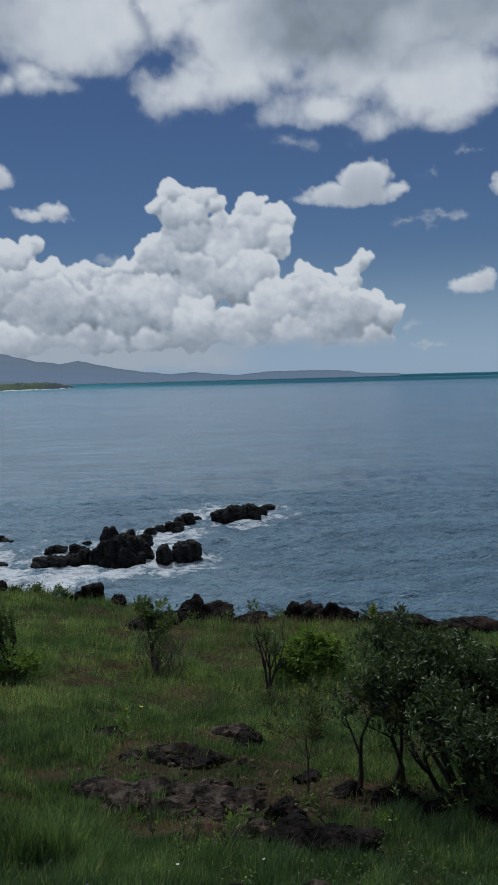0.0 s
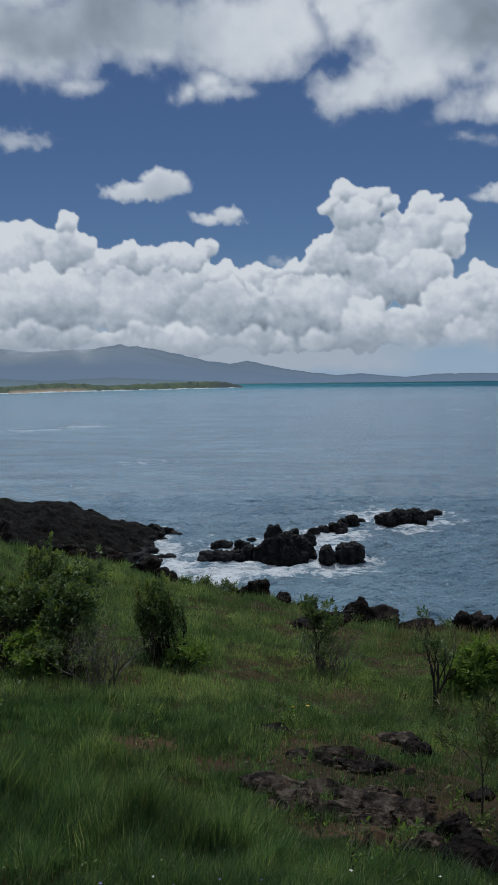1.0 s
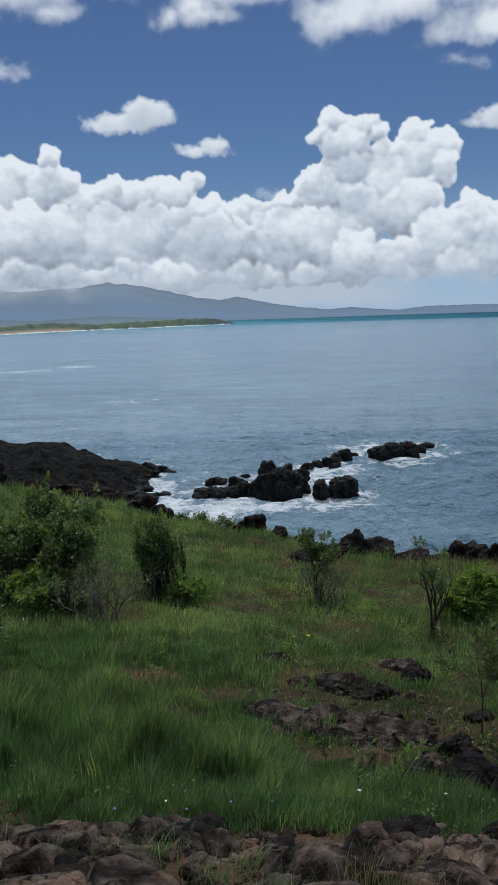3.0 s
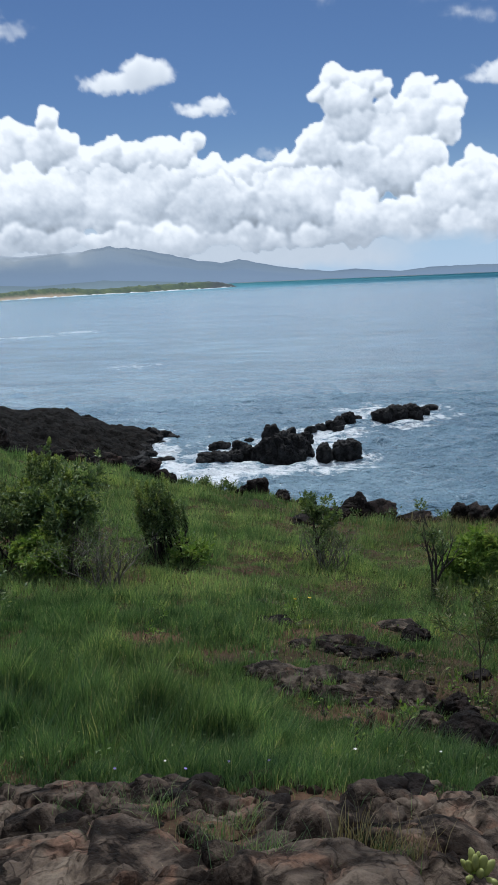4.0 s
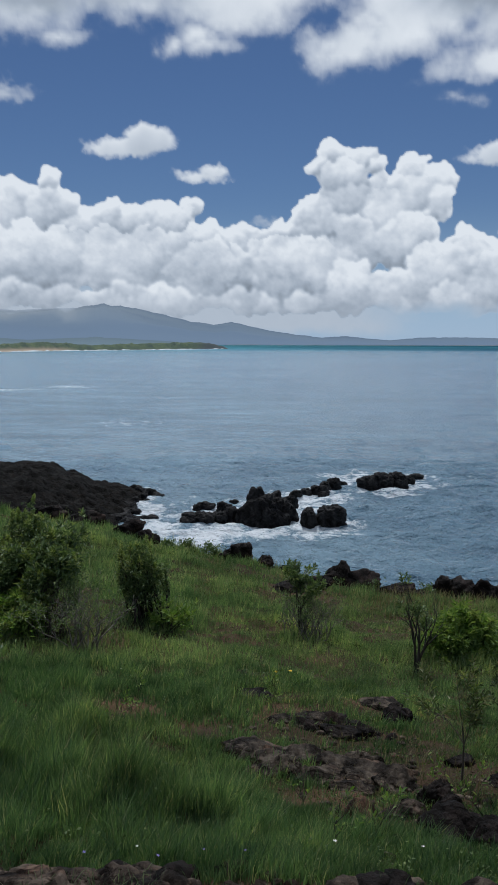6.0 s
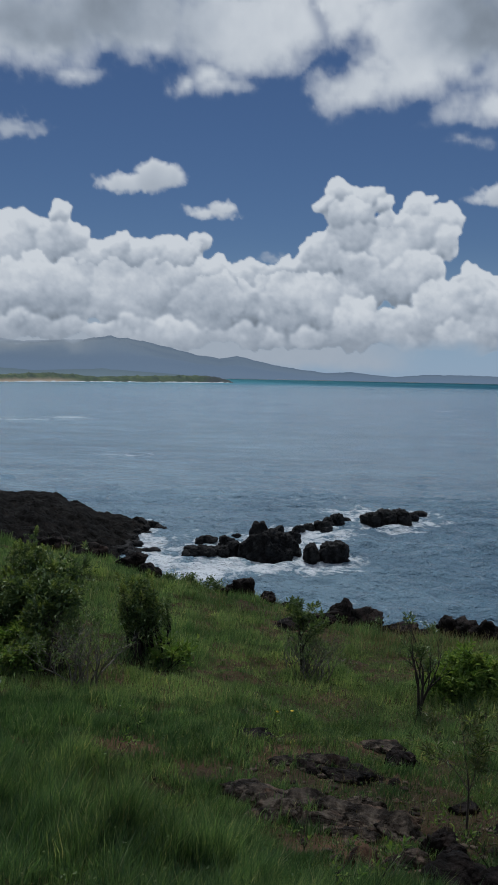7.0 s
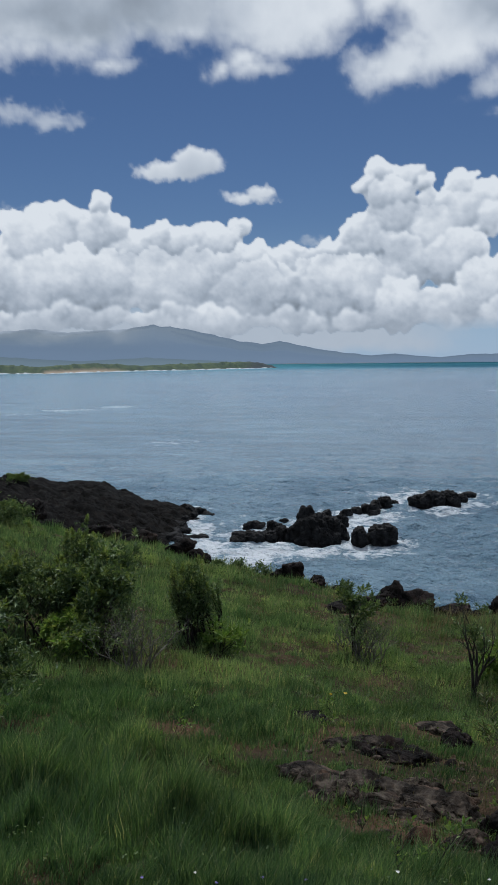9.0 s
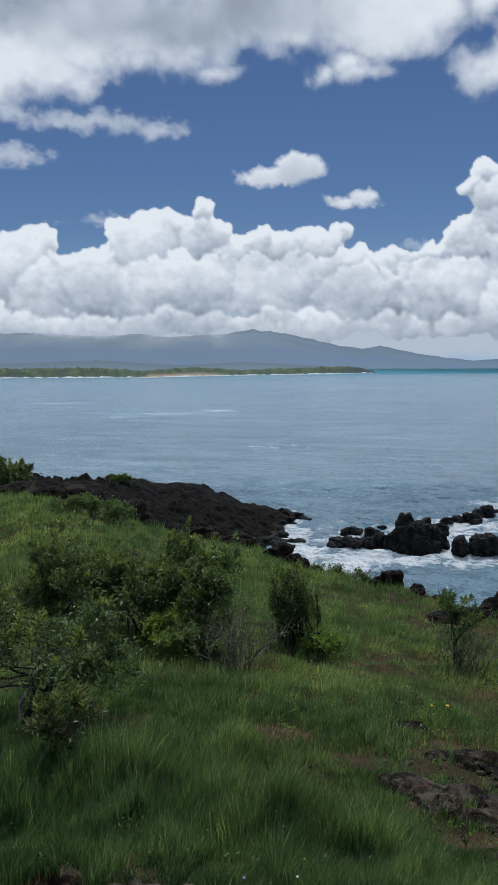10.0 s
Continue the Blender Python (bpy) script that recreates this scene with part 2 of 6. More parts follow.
def soil_material():
    n = Nodes("soil")
    c = n.coords()
    big, fine = n.noise(c, 0.7, 6, 0.6), n.noise(c, 26, 8, 0.7)
    col = n.ramp(big, [(0.32, (0.04, 0.034, 0.022)), (0.5, (0.075, 0.053, 0.035)), (0.68, (0.15, 0.092, 0.06))])
    col = n.mix(0.6, col, n.ramp(fine, [(0.3, (0.3, 0.3, 0.3)), (0.7, (1.1, 1.05, 1.0))]), "MULTIPLY")
    n.bsdf.inputs["Specular IOR Level"].default_value = 0.05
    return n.done(col, 0.95, n.bump(fine, 0.9, 0.03, n.bump(n.noise(c, 5, 6), 0.8, 0.1)))


GRASS = grass_material("grass_blades", [(0.0, (0.045, 0.082, 0.05)), (0.4, (0.09, 0.154, 0.082)), (0.78, (0.15, 0.227, 0.114)), (0.93, (0.22, 0.27, 0.15)), (1.0, (0.38, 0.35, 0.23))])
GRASS_BROW = grass_material("short_grass_blades", [(0.0, (0.09, 0.148, 0.078)), (0.4, (0.155, 0.228, 0.118)), (0.78, (0.225, 0.3, 0.158)), (0.93, (0.3, 0.335, 0.195)), (1.0, (0.42, 0.38, 0.26))])
SOIL = soil_material()


def sea_material():
    n = Nodes("sea_water")
    c = n.coords()
    far = n.attr("range")
    # open water is deep blue, the reef flat under the far shore is turquoise
    col = n.ramp(far, [(0.0, (0.145, 0.23, 0.29)), (0.12, (0.15, 0.235, 0.3)), (0.3, (0.145, 0.245, 0.325)), (0.45, (0.135, 0.24, 0.335)), (0.6, (0.145, 0.26, 0.355)), (0.72, (0.12, 0.245, 0.325)), (0.8, (0.095, 0.27, 0.33)), (0.88, (0.14, 0.38, 0.42)), (1.0, (0.15, 0.38, 0.43))])
    col = n.mix(0.5, col, n.ramp(n.noise(c, 0.009, 5, 0.6, 0.4), [(0.35, (0.62, 0.68, 0.76)), (0.65, (1.2, 1.18, 1.12))]), "MULTIPLY")
    # wave light and dark put into the colour, as bumps blur out far off
    streak = n.add("Mapping")
    streak.inputs["Rotation"].default_value = (0, 0, radians(-10))
    streak.inputs["Scale"].default_value = (0.45, 1.0, 1.0)
    n.link(c, streak.inputs["Vector"])
    col = n.mix(0.55, col, n.ramp(n.noise(streak.outputs[0], 0.13, 9, 0.78, 0.3), [(0.38, (0.5, 0.56, 0.62)), (0.62, (1.42, 1.36, 1.3))]), "MULTIPLY")
    swell = n.add("Mapping")
    swell.inputs["Rotation"].default_value = (0, 0, radians(14))
    swell.inputs["Scale"].default_value = (0.3, 1.0, 1.0)
    n.link(c, swell.inputs["Vector"])
    col = n.mix(0.5, col, n.ramp(n.noise(swell.outputs[0], 0.05, 7, 0.75, 0.4), [(0.38, (0.72, 0.76, 0.8)), (0.62, (1.26, 1.22, 1.18))]), "MULTIPLY")
    # mirrored sky painted in: darker, bluer to the open side, paler in the cove
    col = n.mix(n.attr("cloud_sheen"), n.mix(1.0, col, (0.72, 0.8, 0.86), "MULTIPLY"), n.mix(1.0, col, (1.32, 1.27, 1.24), "MULTIPLY"))
    stretch = n.add("Mapping")
    stretch.inputs["Rotation"].default_value = (0, 0, radians(-22))
    stretch.inputs["Scale"].default_value = (0.75, 1.0, 1.0)
    n.link(c, stretch.inputs["Vector"])
    v = stretch.outputs[0]
    wash = n.attr("foam")
    lace = n.math("ADD", n.math("MULTIPLY", n.noise(v, 1.1, 9, 0.72, 0.9), 0.5), n.math("MULTIPLY", n.noise(v, 0.3, 7, 0.65, 1.5), 0.5))
    lace = n.between(lace, 0.34, 0.66)
    foam = n.between(n.math("ADD", n.math("MULTIPLY", wash, 1.15), lace), 0.92, 1.55)
    foam = n.math("MULTIPLY", foam, n.between(wash, 0.02, 0.4))
    foam = n.math("MAXIMUM", foam, n.between(wash, 0.85, 0.95))
    long_waves = n.add("Mapping")
    long_waves.inputs["Rotation"].default_value = (0, 0, radians(-12))
    long_waves.inputs["Scale"].default_value = (0.6, 1.0, 1.0)
    n.link(c, long_waves.inputs["Vector"])
    nor = n.bump(n.noise(long_waves.outputs[0], 0.07, 7, 0.7), 0.8, 3.6)
    nor = n.bump(n.noise(v, 0.28, 4, 0.55), 0.6, 0.9, nor)
    nor = n.bump(n.noise(v, 0.9, 6, 0.6), 1.0, 0.8, nor)
    # a rough sea mirrors less at a low angle than a flat one
    n.link(n.between(far, 0.42, 0.74, 0.5, 0.0), n.bsdf.inputs["Specular IOR Level"])
    n.done(n.mix(foam, col, (0.66, 0.7, 0.73)), None, nor)
    n.link(n.math("ADD", 0.17, n.math("MULTIPLY", foam, 0.6)), n.bsdf.inputs["Roughness"])
    n.bsdf.inputs["IOR"].default_value = 1.333
    return n.mat


SEA = sea_material()


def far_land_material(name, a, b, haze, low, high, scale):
    """Land seen through kilometres of air: its own colours, with the air's haze painted over them as glow."""
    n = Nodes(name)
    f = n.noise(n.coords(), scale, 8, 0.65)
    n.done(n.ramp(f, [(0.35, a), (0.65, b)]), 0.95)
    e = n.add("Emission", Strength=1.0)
    n.link(n.mix(n.attr("mist_glow"), haze, (0.5, 0.56, 0.63)), e.inputs["Color"])
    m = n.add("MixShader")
    n.link(n.math("MAXIMUM", n.between(n.attr("rise"), 0.0, 1.0, low, high), n.attr("mist_glow")), m.inputs[0])
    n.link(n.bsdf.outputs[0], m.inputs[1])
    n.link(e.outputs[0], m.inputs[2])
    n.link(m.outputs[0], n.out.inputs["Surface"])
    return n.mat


# ---- the sky's clouds: a far backdrop ----
def puffs(az, el, rows):
    """Depth inside a heap of puffs, and how high in its own puff each place lies."""
    best, up = np.full(az.shape, -9.0), np.zeros(az.shape)
    for a, e, ra, re in rows:
        r = np.sqrt(((az - a) / ra) ** 2 + ((el - e) / re) ** 2)
        inside = (1 - r) * min(ra, re) ** 0.8
        up = np.where(inside > best, (el - e) / re, up)
        best = np.maximum(best, inside)
    return best, up


SUN_ON_CLOUD = np.array([0.16, 0.86, 0.48])      # to the right, up, towards the viewer


def cauliflower(az, el, wa, we, rows, seed):
    """Balls on balls on the puffs of a heap, the nearest seen first: where there is cloud, and how much light its surface takes."""
    rng = np.random.default_rng(seed)
    near, light = np.full(wa.shape, -99.0), np.zeros(wa.shape)

    def ball(a, e, z, ra, re, given, share):
        i0, i1 = np.searchsorted(el, [e - re - 0.6, e + re + 0.6])
        j0, j1 = np.searchsorted(az, [a - ra - 0.8, a + ra + 0.8])
        if i1 <= i0 or j1 <= j0:
            return
        dx, dy = (wa[i0:i1, j0:j1] - a) / ra, (we[i0:i1, j0:j1] - e) / re
        h = 1 - dx * dx - dy * dy
        dz = np.sqrt(np.clip(h, 0, 1))
        depth = z + dz * min(ra, re)
        seen = (h > 0) & (depth > near[i0:i1, j0:j1])
        near[i0:i1, j0:j1][seen] = depth[seen]
        lam = dx * SUN_ON_CLOUD[0] + dy * SUN_ON_CLOUD[1] + dz * SUN_ON_CLOUD[2]
        light[i0:i1, j0:j1][seen] = (given + share * lam)[seen]

    def sprout(a, e, z, ra, re, given, count, level):
        for _ in range(count):
            d = rng.normal(size=3)
            d[1], d[2] = d[1] + 0.25, abs(d[2])
            d /= np.linalg.norm(d)
            r = min(ra, re) * rng.uniform(0.32, 0.58)
            if r < 0.13:
                continue
            p = a + ra * 0.78 * d[0], e + re * 0.78 * d[1], z + min(ra, re) * 0.78 * d[2]
            now = given + (0.62, 0.3, 0.12)[level] * float(d @ SUN_ON_CLOUD)
            ball(*p, r * rng.uniform(1.0, 1.35), r, now, (0.4, 0.26, 0.16)[level])
            if level < 2:
                sprout(*p, r, r, now, (9, 6)[level], level + 1)

    for a, e, ra, re in rows:
        ra, re = 0.88 * ra, 0.88 * re
        z = -0.75 * e + rng.uniform(-0.4, 0.4)
        ball(a, e, z, ra, re, 0.0, 0.7)
        sprout(a, e, z, ra, re, 0.0, int(10 + 7 * ra), 0)
    return near > -90, light, np.maximum(near, -12)


def soften(f, times):
    for _ in range(times):
        f = 0.5 * f + 0.25 * (np.roll(f, 1, 0) + np.roll(f, -1, 0))
        f = 0.5 * f + 0.25 * (np.roll(f, 1, 1) + np.roll(f, -1, 1))
    return f


CLOUD_TOWER = [(4.8, 11.9, 1.25, 1.3), (3.1, 11.9, 1.31, 1.1), (5.6, 11.1, 0.85, 0.75), (4.0, 10.3, 1.74, 1.74), (1.8, 11.3, 0.69, 0.9), (1.3, 9.5, 1.3, 1.3), (-0.6, 10.9, 1.47, 1.39), (-2.2, 10.4, 1.39, 1.0), (-0.2, 9.3, 1.85, 1.7),
               (1.4, 8.1, 2.12, 1.85), (-2.0, 8.9, 1.31, 1.39), (3.1, 6.4, 2.39, 1.93), (-0.2, 6.6, 2.24, 2.01), (5.1, 5.3, 2.01, 1.54), (3.6, 3.4, 3.09, 2.01), (-0.1, 3.5, 2.7, 1.85), (6.6, 4.2, 1.74, 1.39), (3.7, 8.9, 1.5, 1.6), (4.4, 7.3, 1.8, 1.5), (4.5, 9.3, 1.5, 1.3), (6.0, 8.0, 1.6, 1.3), (7.6, 7.0, 1.6, 1.1)]
CLOUD_RIGHT = [(-3.9, 5.7, 1.5, 1.7), (-5.2, 4.9, 1.9, 1.5), (-7.0, 6.4, 0.8, 1.3), (-7.7, 7.4, 0.65, 0.7), (-8.2, 7.7, 0.4, 0.4), (-6.1, 3.8, 2.7, 1.9),
               (-8.4, 4.1, 1.3, 1.2), (-9.5, 3.7, 0.85, 0.85), (-3.8, 2.7, 3.9, 1.1), (-8.0, 2.3, 2.3, 0.8), (-2.6, 4.4, 3.2, 2.0)]
CLOUD_BANK = [(26.2, 8.7, 1.8, 1.3), (23.4, 9.7, 0.75, 1.3), (23.4, 10.3, 0.6, 0.7), (23.3, 8.0, 2.2, 1.4), (27.3, 7.5, 2.3, 2.3), (20.4, 7.0, 2.3, 1.4), (17.8, 7.6, 1.5, 1.1), (15.5, 8.0, 1.5, 1.1),
              (14.5, 8.6, 0.65, 0.6), (12.5, 6.1, 2.3, 1.1), (10.2, 6.6, 1.7, 0.9), (18.6, 5.0, 5.8, 2.2), (24.1, 5.0, 5.0, 2.3), (12.9, 4.3, 4.3, 1.8), (9.1, 5.3, 1.9, 1.4),
              (25.7, 2.8, 4.6, 1.0), (16.7, 2.6, 6.2, 0.85), (8.0, 2.8, 5.0, 0.9), (7.5, 4.4, 4.0, 2.2)]
CLOUD_LEFT = [(34.5, 7.3, 1.6, 1.7), (35.9, 6.2, 2.3, 2.3), (30.1, 6.4, 2.3, 1.5), (26.0, 8.4, 1.8, 1.6), (27.9, 7.5, 1.5, 1.3), (24.5, 7.6, 1.5, 1.3), (32.4, 4.8, 5.0, 2.3),
              (25.7, 4.8, 4.6, 2.3), (40.1, 5.3, 5.0, 2.7), (31.3, 2.4, 6.2, 0.9), (39.0, 2.5, 6.0, 1.2), (47.0, 4.5, 6.0, 3.0), (55.0, 4.0, 6.0, 2.6)]
CLOUD_SMALL = [(18.5, 12.3, 2.7, 0.75), (16.9, 12.9, 1.9, 1.05), (19.6, 12.2, 1.6, 0.6), (13.4, 10.65, 2.2, 0.5), (12.8, 11.0, 1.2, 0.62), (-7.0, 11.6, 4.0, 0.9), (-8.0, 12.6, 2.1, 1.25),
               (-5.9, 11.7, 2.4, 0.9), (-10.0, 11.8, 1.1, 0.6), (-14.8, 5.4, 1.6, 0.7), (-15.6, 5.9, 0.9, 0.75), (-17.2, 11.6, 1.4, 0.7)]
CLOUD_WISPS = [(-12.4, 12.5, 0.62, 0.3), (-11.6, 9.7, 1.9, 0.33), (-13.2, 9.9, 1.3, 0.4), (-14.3, 13.8, 0.97, 0.25), (29.7, 9.7, 1.35, 0.45), (32.6, 9.3, 0.8, 0.22),
               (9.0, 7.8, 1.2, 0.42), (-12.5, 1.8, 1.3, 0.35), (-11.0, 3.0, 0.9, 0.3), (31.0, 15.5, 6.6, 0.8), (35.5, 13.4, 2.7, 0.8), (26.2, 15.2, 2.1, 0.8), (36.5, 15.8, 4.0, 0.7)]
CLOUD_HIGH = [(11.2, 21.9, 7.7, 2.6), (6.9, 22.8, 5.2, 2.3), (-0.9, 21.6, 6.2, 3.4), (-10.1, 22.2, 9.0, 2.6), (-12.4, 18.2, 5.2, 2.9), (-8.0, 19.6, 5.0, 2.2), (-4.9, 17.0, 3.2, 1.1), (-8.6, 16.0, 2.3, 0.75),
              (4.0, 18.3, 2.7, 1.3), (1.0, 19.5, 3.5, 2.0), (13.5, 19.0, 1.9, 0.8), (-3.5, 15.1, 0.97, 0.3), (-18.5, 21.5, 7.0, 2.6), (29.1, 20.9, 10.0, 2.6), (34.1, 18.6, 4.6, 2.0), (15.0, 18.4, 0.8, 0.55),
              (12.8, 18.5, 1.5, 0.6), (22.5, 18.7, 1.7, 0.6), (39.6, 18.8, 7.7, 3.2), (19.0, 22.0, 6.0, 2.4), (0.0, 29.0, 26.0, 6.5), (36.0, 28.0, 22.0, 7.0)]


def shaded_from_above(cover, reach, step):
    """How much cloud lies above each place, fading over a reach in degrees."""
    keep, total, out = math.exp(-step / reach), np.zeros(cover.shape[1]), np.zeros(cover.shape)
    for i in range(len(cover) - 1, -1, -1):
        total = 0.5 * total + 0.25 * (np.roll(total, 1) + np.roll(total, -1))
        total = total * keep + cover[i] * (1 - keep)
        out[i] = total
    return out


def build_clouds():
    step = 0.085
    az = np.concatenate([np.arange(-180, -22, 2.5), np.arange(-22, 42, step), np.arange(42, 181, 2.5)])
    el = np.concatenate([np.arange(-0.6, 14.5, step), np.arange(14.5, 24.5, 2 * step), np.arange(24.5, 88, 2.0)])
    A, E = np.meshgrid(az, el)

    def n2(scale, octaves=5, seed=0, squash=1.0):
        return fbm(flat3(A, E * squash, scale, 0.5 + seed), octaves, seed)

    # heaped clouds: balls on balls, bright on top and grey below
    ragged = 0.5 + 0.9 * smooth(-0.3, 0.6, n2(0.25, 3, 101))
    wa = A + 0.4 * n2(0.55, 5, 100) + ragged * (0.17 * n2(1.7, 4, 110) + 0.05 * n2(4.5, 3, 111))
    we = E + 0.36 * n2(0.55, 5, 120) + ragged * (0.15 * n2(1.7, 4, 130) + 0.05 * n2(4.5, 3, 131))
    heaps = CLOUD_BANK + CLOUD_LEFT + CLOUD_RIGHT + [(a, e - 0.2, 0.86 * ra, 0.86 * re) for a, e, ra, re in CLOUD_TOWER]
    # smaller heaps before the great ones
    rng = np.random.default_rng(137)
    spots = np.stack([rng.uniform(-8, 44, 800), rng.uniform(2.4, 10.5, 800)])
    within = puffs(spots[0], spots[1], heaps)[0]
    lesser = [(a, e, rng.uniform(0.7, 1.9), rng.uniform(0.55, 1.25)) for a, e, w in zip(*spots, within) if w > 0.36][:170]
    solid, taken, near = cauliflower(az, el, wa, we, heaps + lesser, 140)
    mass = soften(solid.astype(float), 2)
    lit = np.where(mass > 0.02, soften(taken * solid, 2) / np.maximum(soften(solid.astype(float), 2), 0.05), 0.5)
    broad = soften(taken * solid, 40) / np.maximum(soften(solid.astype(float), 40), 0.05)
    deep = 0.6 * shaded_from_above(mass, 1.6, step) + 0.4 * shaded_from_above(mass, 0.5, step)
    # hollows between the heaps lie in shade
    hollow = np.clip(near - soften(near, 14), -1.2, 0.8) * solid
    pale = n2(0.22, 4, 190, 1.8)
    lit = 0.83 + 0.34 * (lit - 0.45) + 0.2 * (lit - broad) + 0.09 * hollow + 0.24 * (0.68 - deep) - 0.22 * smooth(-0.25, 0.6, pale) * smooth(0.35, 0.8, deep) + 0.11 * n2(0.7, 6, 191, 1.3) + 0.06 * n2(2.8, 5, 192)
    # thin, frayed edges here and there
    cover_heap = smooth(0.12, 0.8, mass + (mass > 0.02) * (0.14 * n2(3.4, 3, 161) * (mass < 0.97) + 0.3 * n2(1.8, 5, 160) * smooth(-0.3, 0.5, n2(0.35, 3, 180))))
    foot = np.interp(A, [-180, -1.5, 1.5, 4, 180], [1.9, 1.9, 1.9, 0.7, 0.7])
    ragged = E - foot + 0.5 * n2(0.6, 4, 42)
    cover_heap = cover_heap * (0.1 + 0.9 * smooth(-0.5, 0.7, ragged)) * smooth(-0.2, 0.5, E)
    # a pale curtain of mist under the bank, down to the hills
    curtain = 0.9 * smooth(0.1, 1.0, E + 0.3 * n2(0.5, 4, 43)) * smooth(4.2, 2.6, E) * smooth(-3.5, 6.5, A + 2.5 * n2(0.4, 4, 45))
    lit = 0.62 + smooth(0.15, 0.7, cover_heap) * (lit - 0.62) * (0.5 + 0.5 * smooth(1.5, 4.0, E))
    cover_heap = np.maximum(cover_heap, curtain)
    wa, we = A + 0.26 * n2(0.7, 5, 11) + 0.12 * n2(2.2, 3, 12), E + 0.22 * n2(0.7, 5, 21) + 0.1 * n2(2.2, 3, 22)
    # small fair-weather clouds, softer
    sm = puffs(wa, we, CLOUD_SMALL)[0] + 0.14 * n2(2.2, 5, 64)
    cover_small = smooth(-0.05, 0.42, sm)
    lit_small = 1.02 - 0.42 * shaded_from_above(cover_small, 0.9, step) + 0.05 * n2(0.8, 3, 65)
    ws = puffs(A + 0.9 * n2(0.7, 5, 61), E + 0.4 * n2(0.9, 5, 62), CLOUD_WISPS)[0] + 0.22 * n2(1.6, 5, 63, 1.8)
    cover_wisp = 0.7 * smooth(-0.15, 0.8, ws)
    # the high layer overhead: ragged thin edges, a grey belly
    hi = puffs(A + 1.0 * n2(0.3, 6, 71) + 0.2 * n2(1.5, 4, 74), E + 0.6 * n2(0.35, 6, 72) + 0.16 * n2(1.6, 4, 73), CLOUD_HIGH)[0]
    cover_high = smooth(-0.6, 1.0, hi + 0.5 * n2(0.55, 6, 75, 1.4)) * (1 - 0.5 * np.exp(-(((A - 5.2 - 0.55 * (E - 20)) / 0.55) ** 2)) * smooth(18.3, 19.5, E) * smooth(-0.5, 0.3, n2(0.9, 5, 77)))
    belly = smooth(18.6, 21.2, E + 1.1 * n2(0.25, 5, 76, 1.4) + 0.9 * smooth(0, -6, A)) * (smooth(3.0, -4, A) + 0.95 * smooth(11, 19, A) * smooth(43, 37, A)) * np.clip(0.85 + 0.6 * n2(0.16, 3, 79), 0, 1)
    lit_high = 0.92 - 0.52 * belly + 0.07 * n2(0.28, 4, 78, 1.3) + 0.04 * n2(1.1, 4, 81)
    # added unseen cloud carries the layer over the whole sky, open where the sun stands
    ra, re = np.radians(A), np.radians(E)
    toward = np.stack([-np.sin(ra) * np.cos(re), np.cos(ra) * np.cos(re), np.sin(re)], -1)
    beyond = np.maximum(np.maximum(smooth(26, 40, E), smooth(-23, -34, A)), smooth(44, 56, A)) * smooth(0.97, 0.93, toward @ np.array(SUN_DIR)) * smooth(4, 14, E)
    # its even glow is there to fill the shade on the slope
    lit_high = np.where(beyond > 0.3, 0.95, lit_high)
    cover_high = np.maximum(cover_high * smooth(0.97, 0.93, toward @ np.array(SUN_DIR)), beyond * smooth(-0.35, 0.5, fbm(toward * 2.6, 5, 95) + 0.1))
    cover = np.maximum(np.maximum(cover_heap, cover_small), np.maximum(cover_wisp, cover_high))
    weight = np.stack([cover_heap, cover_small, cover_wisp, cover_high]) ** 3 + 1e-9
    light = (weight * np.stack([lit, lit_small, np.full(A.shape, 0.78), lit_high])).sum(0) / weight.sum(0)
    R = 4850.0
    co = np.stack([-R * np.sin(ra) * np.cos(re), R * np.cos(ra) * np.cos(re), EYE_Z + R * np.sin(re)], -1)
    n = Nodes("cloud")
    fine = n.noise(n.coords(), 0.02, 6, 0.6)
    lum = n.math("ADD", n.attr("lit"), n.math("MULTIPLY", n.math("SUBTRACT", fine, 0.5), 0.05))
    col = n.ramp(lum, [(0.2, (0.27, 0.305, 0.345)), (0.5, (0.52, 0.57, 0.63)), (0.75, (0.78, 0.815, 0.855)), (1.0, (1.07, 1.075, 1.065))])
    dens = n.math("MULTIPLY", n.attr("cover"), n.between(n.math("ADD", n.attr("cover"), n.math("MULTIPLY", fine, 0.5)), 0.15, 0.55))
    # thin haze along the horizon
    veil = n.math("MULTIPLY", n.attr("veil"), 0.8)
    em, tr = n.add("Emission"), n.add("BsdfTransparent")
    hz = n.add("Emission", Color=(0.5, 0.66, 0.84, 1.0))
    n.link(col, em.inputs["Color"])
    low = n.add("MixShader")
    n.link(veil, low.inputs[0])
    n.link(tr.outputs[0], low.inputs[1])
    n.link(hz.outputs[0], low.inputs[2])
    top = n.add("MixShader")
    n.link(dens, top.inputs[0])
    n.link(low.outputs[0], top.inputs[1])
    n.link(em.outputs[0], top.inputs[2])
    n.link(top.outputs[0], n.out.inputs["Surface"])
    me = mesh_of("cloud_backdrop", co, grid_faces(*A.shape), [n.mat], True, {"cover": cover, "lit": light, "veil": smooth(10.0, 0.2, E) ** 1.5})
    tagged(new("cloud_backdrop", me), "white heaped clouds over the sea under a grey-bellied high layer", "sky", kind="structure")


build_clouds()


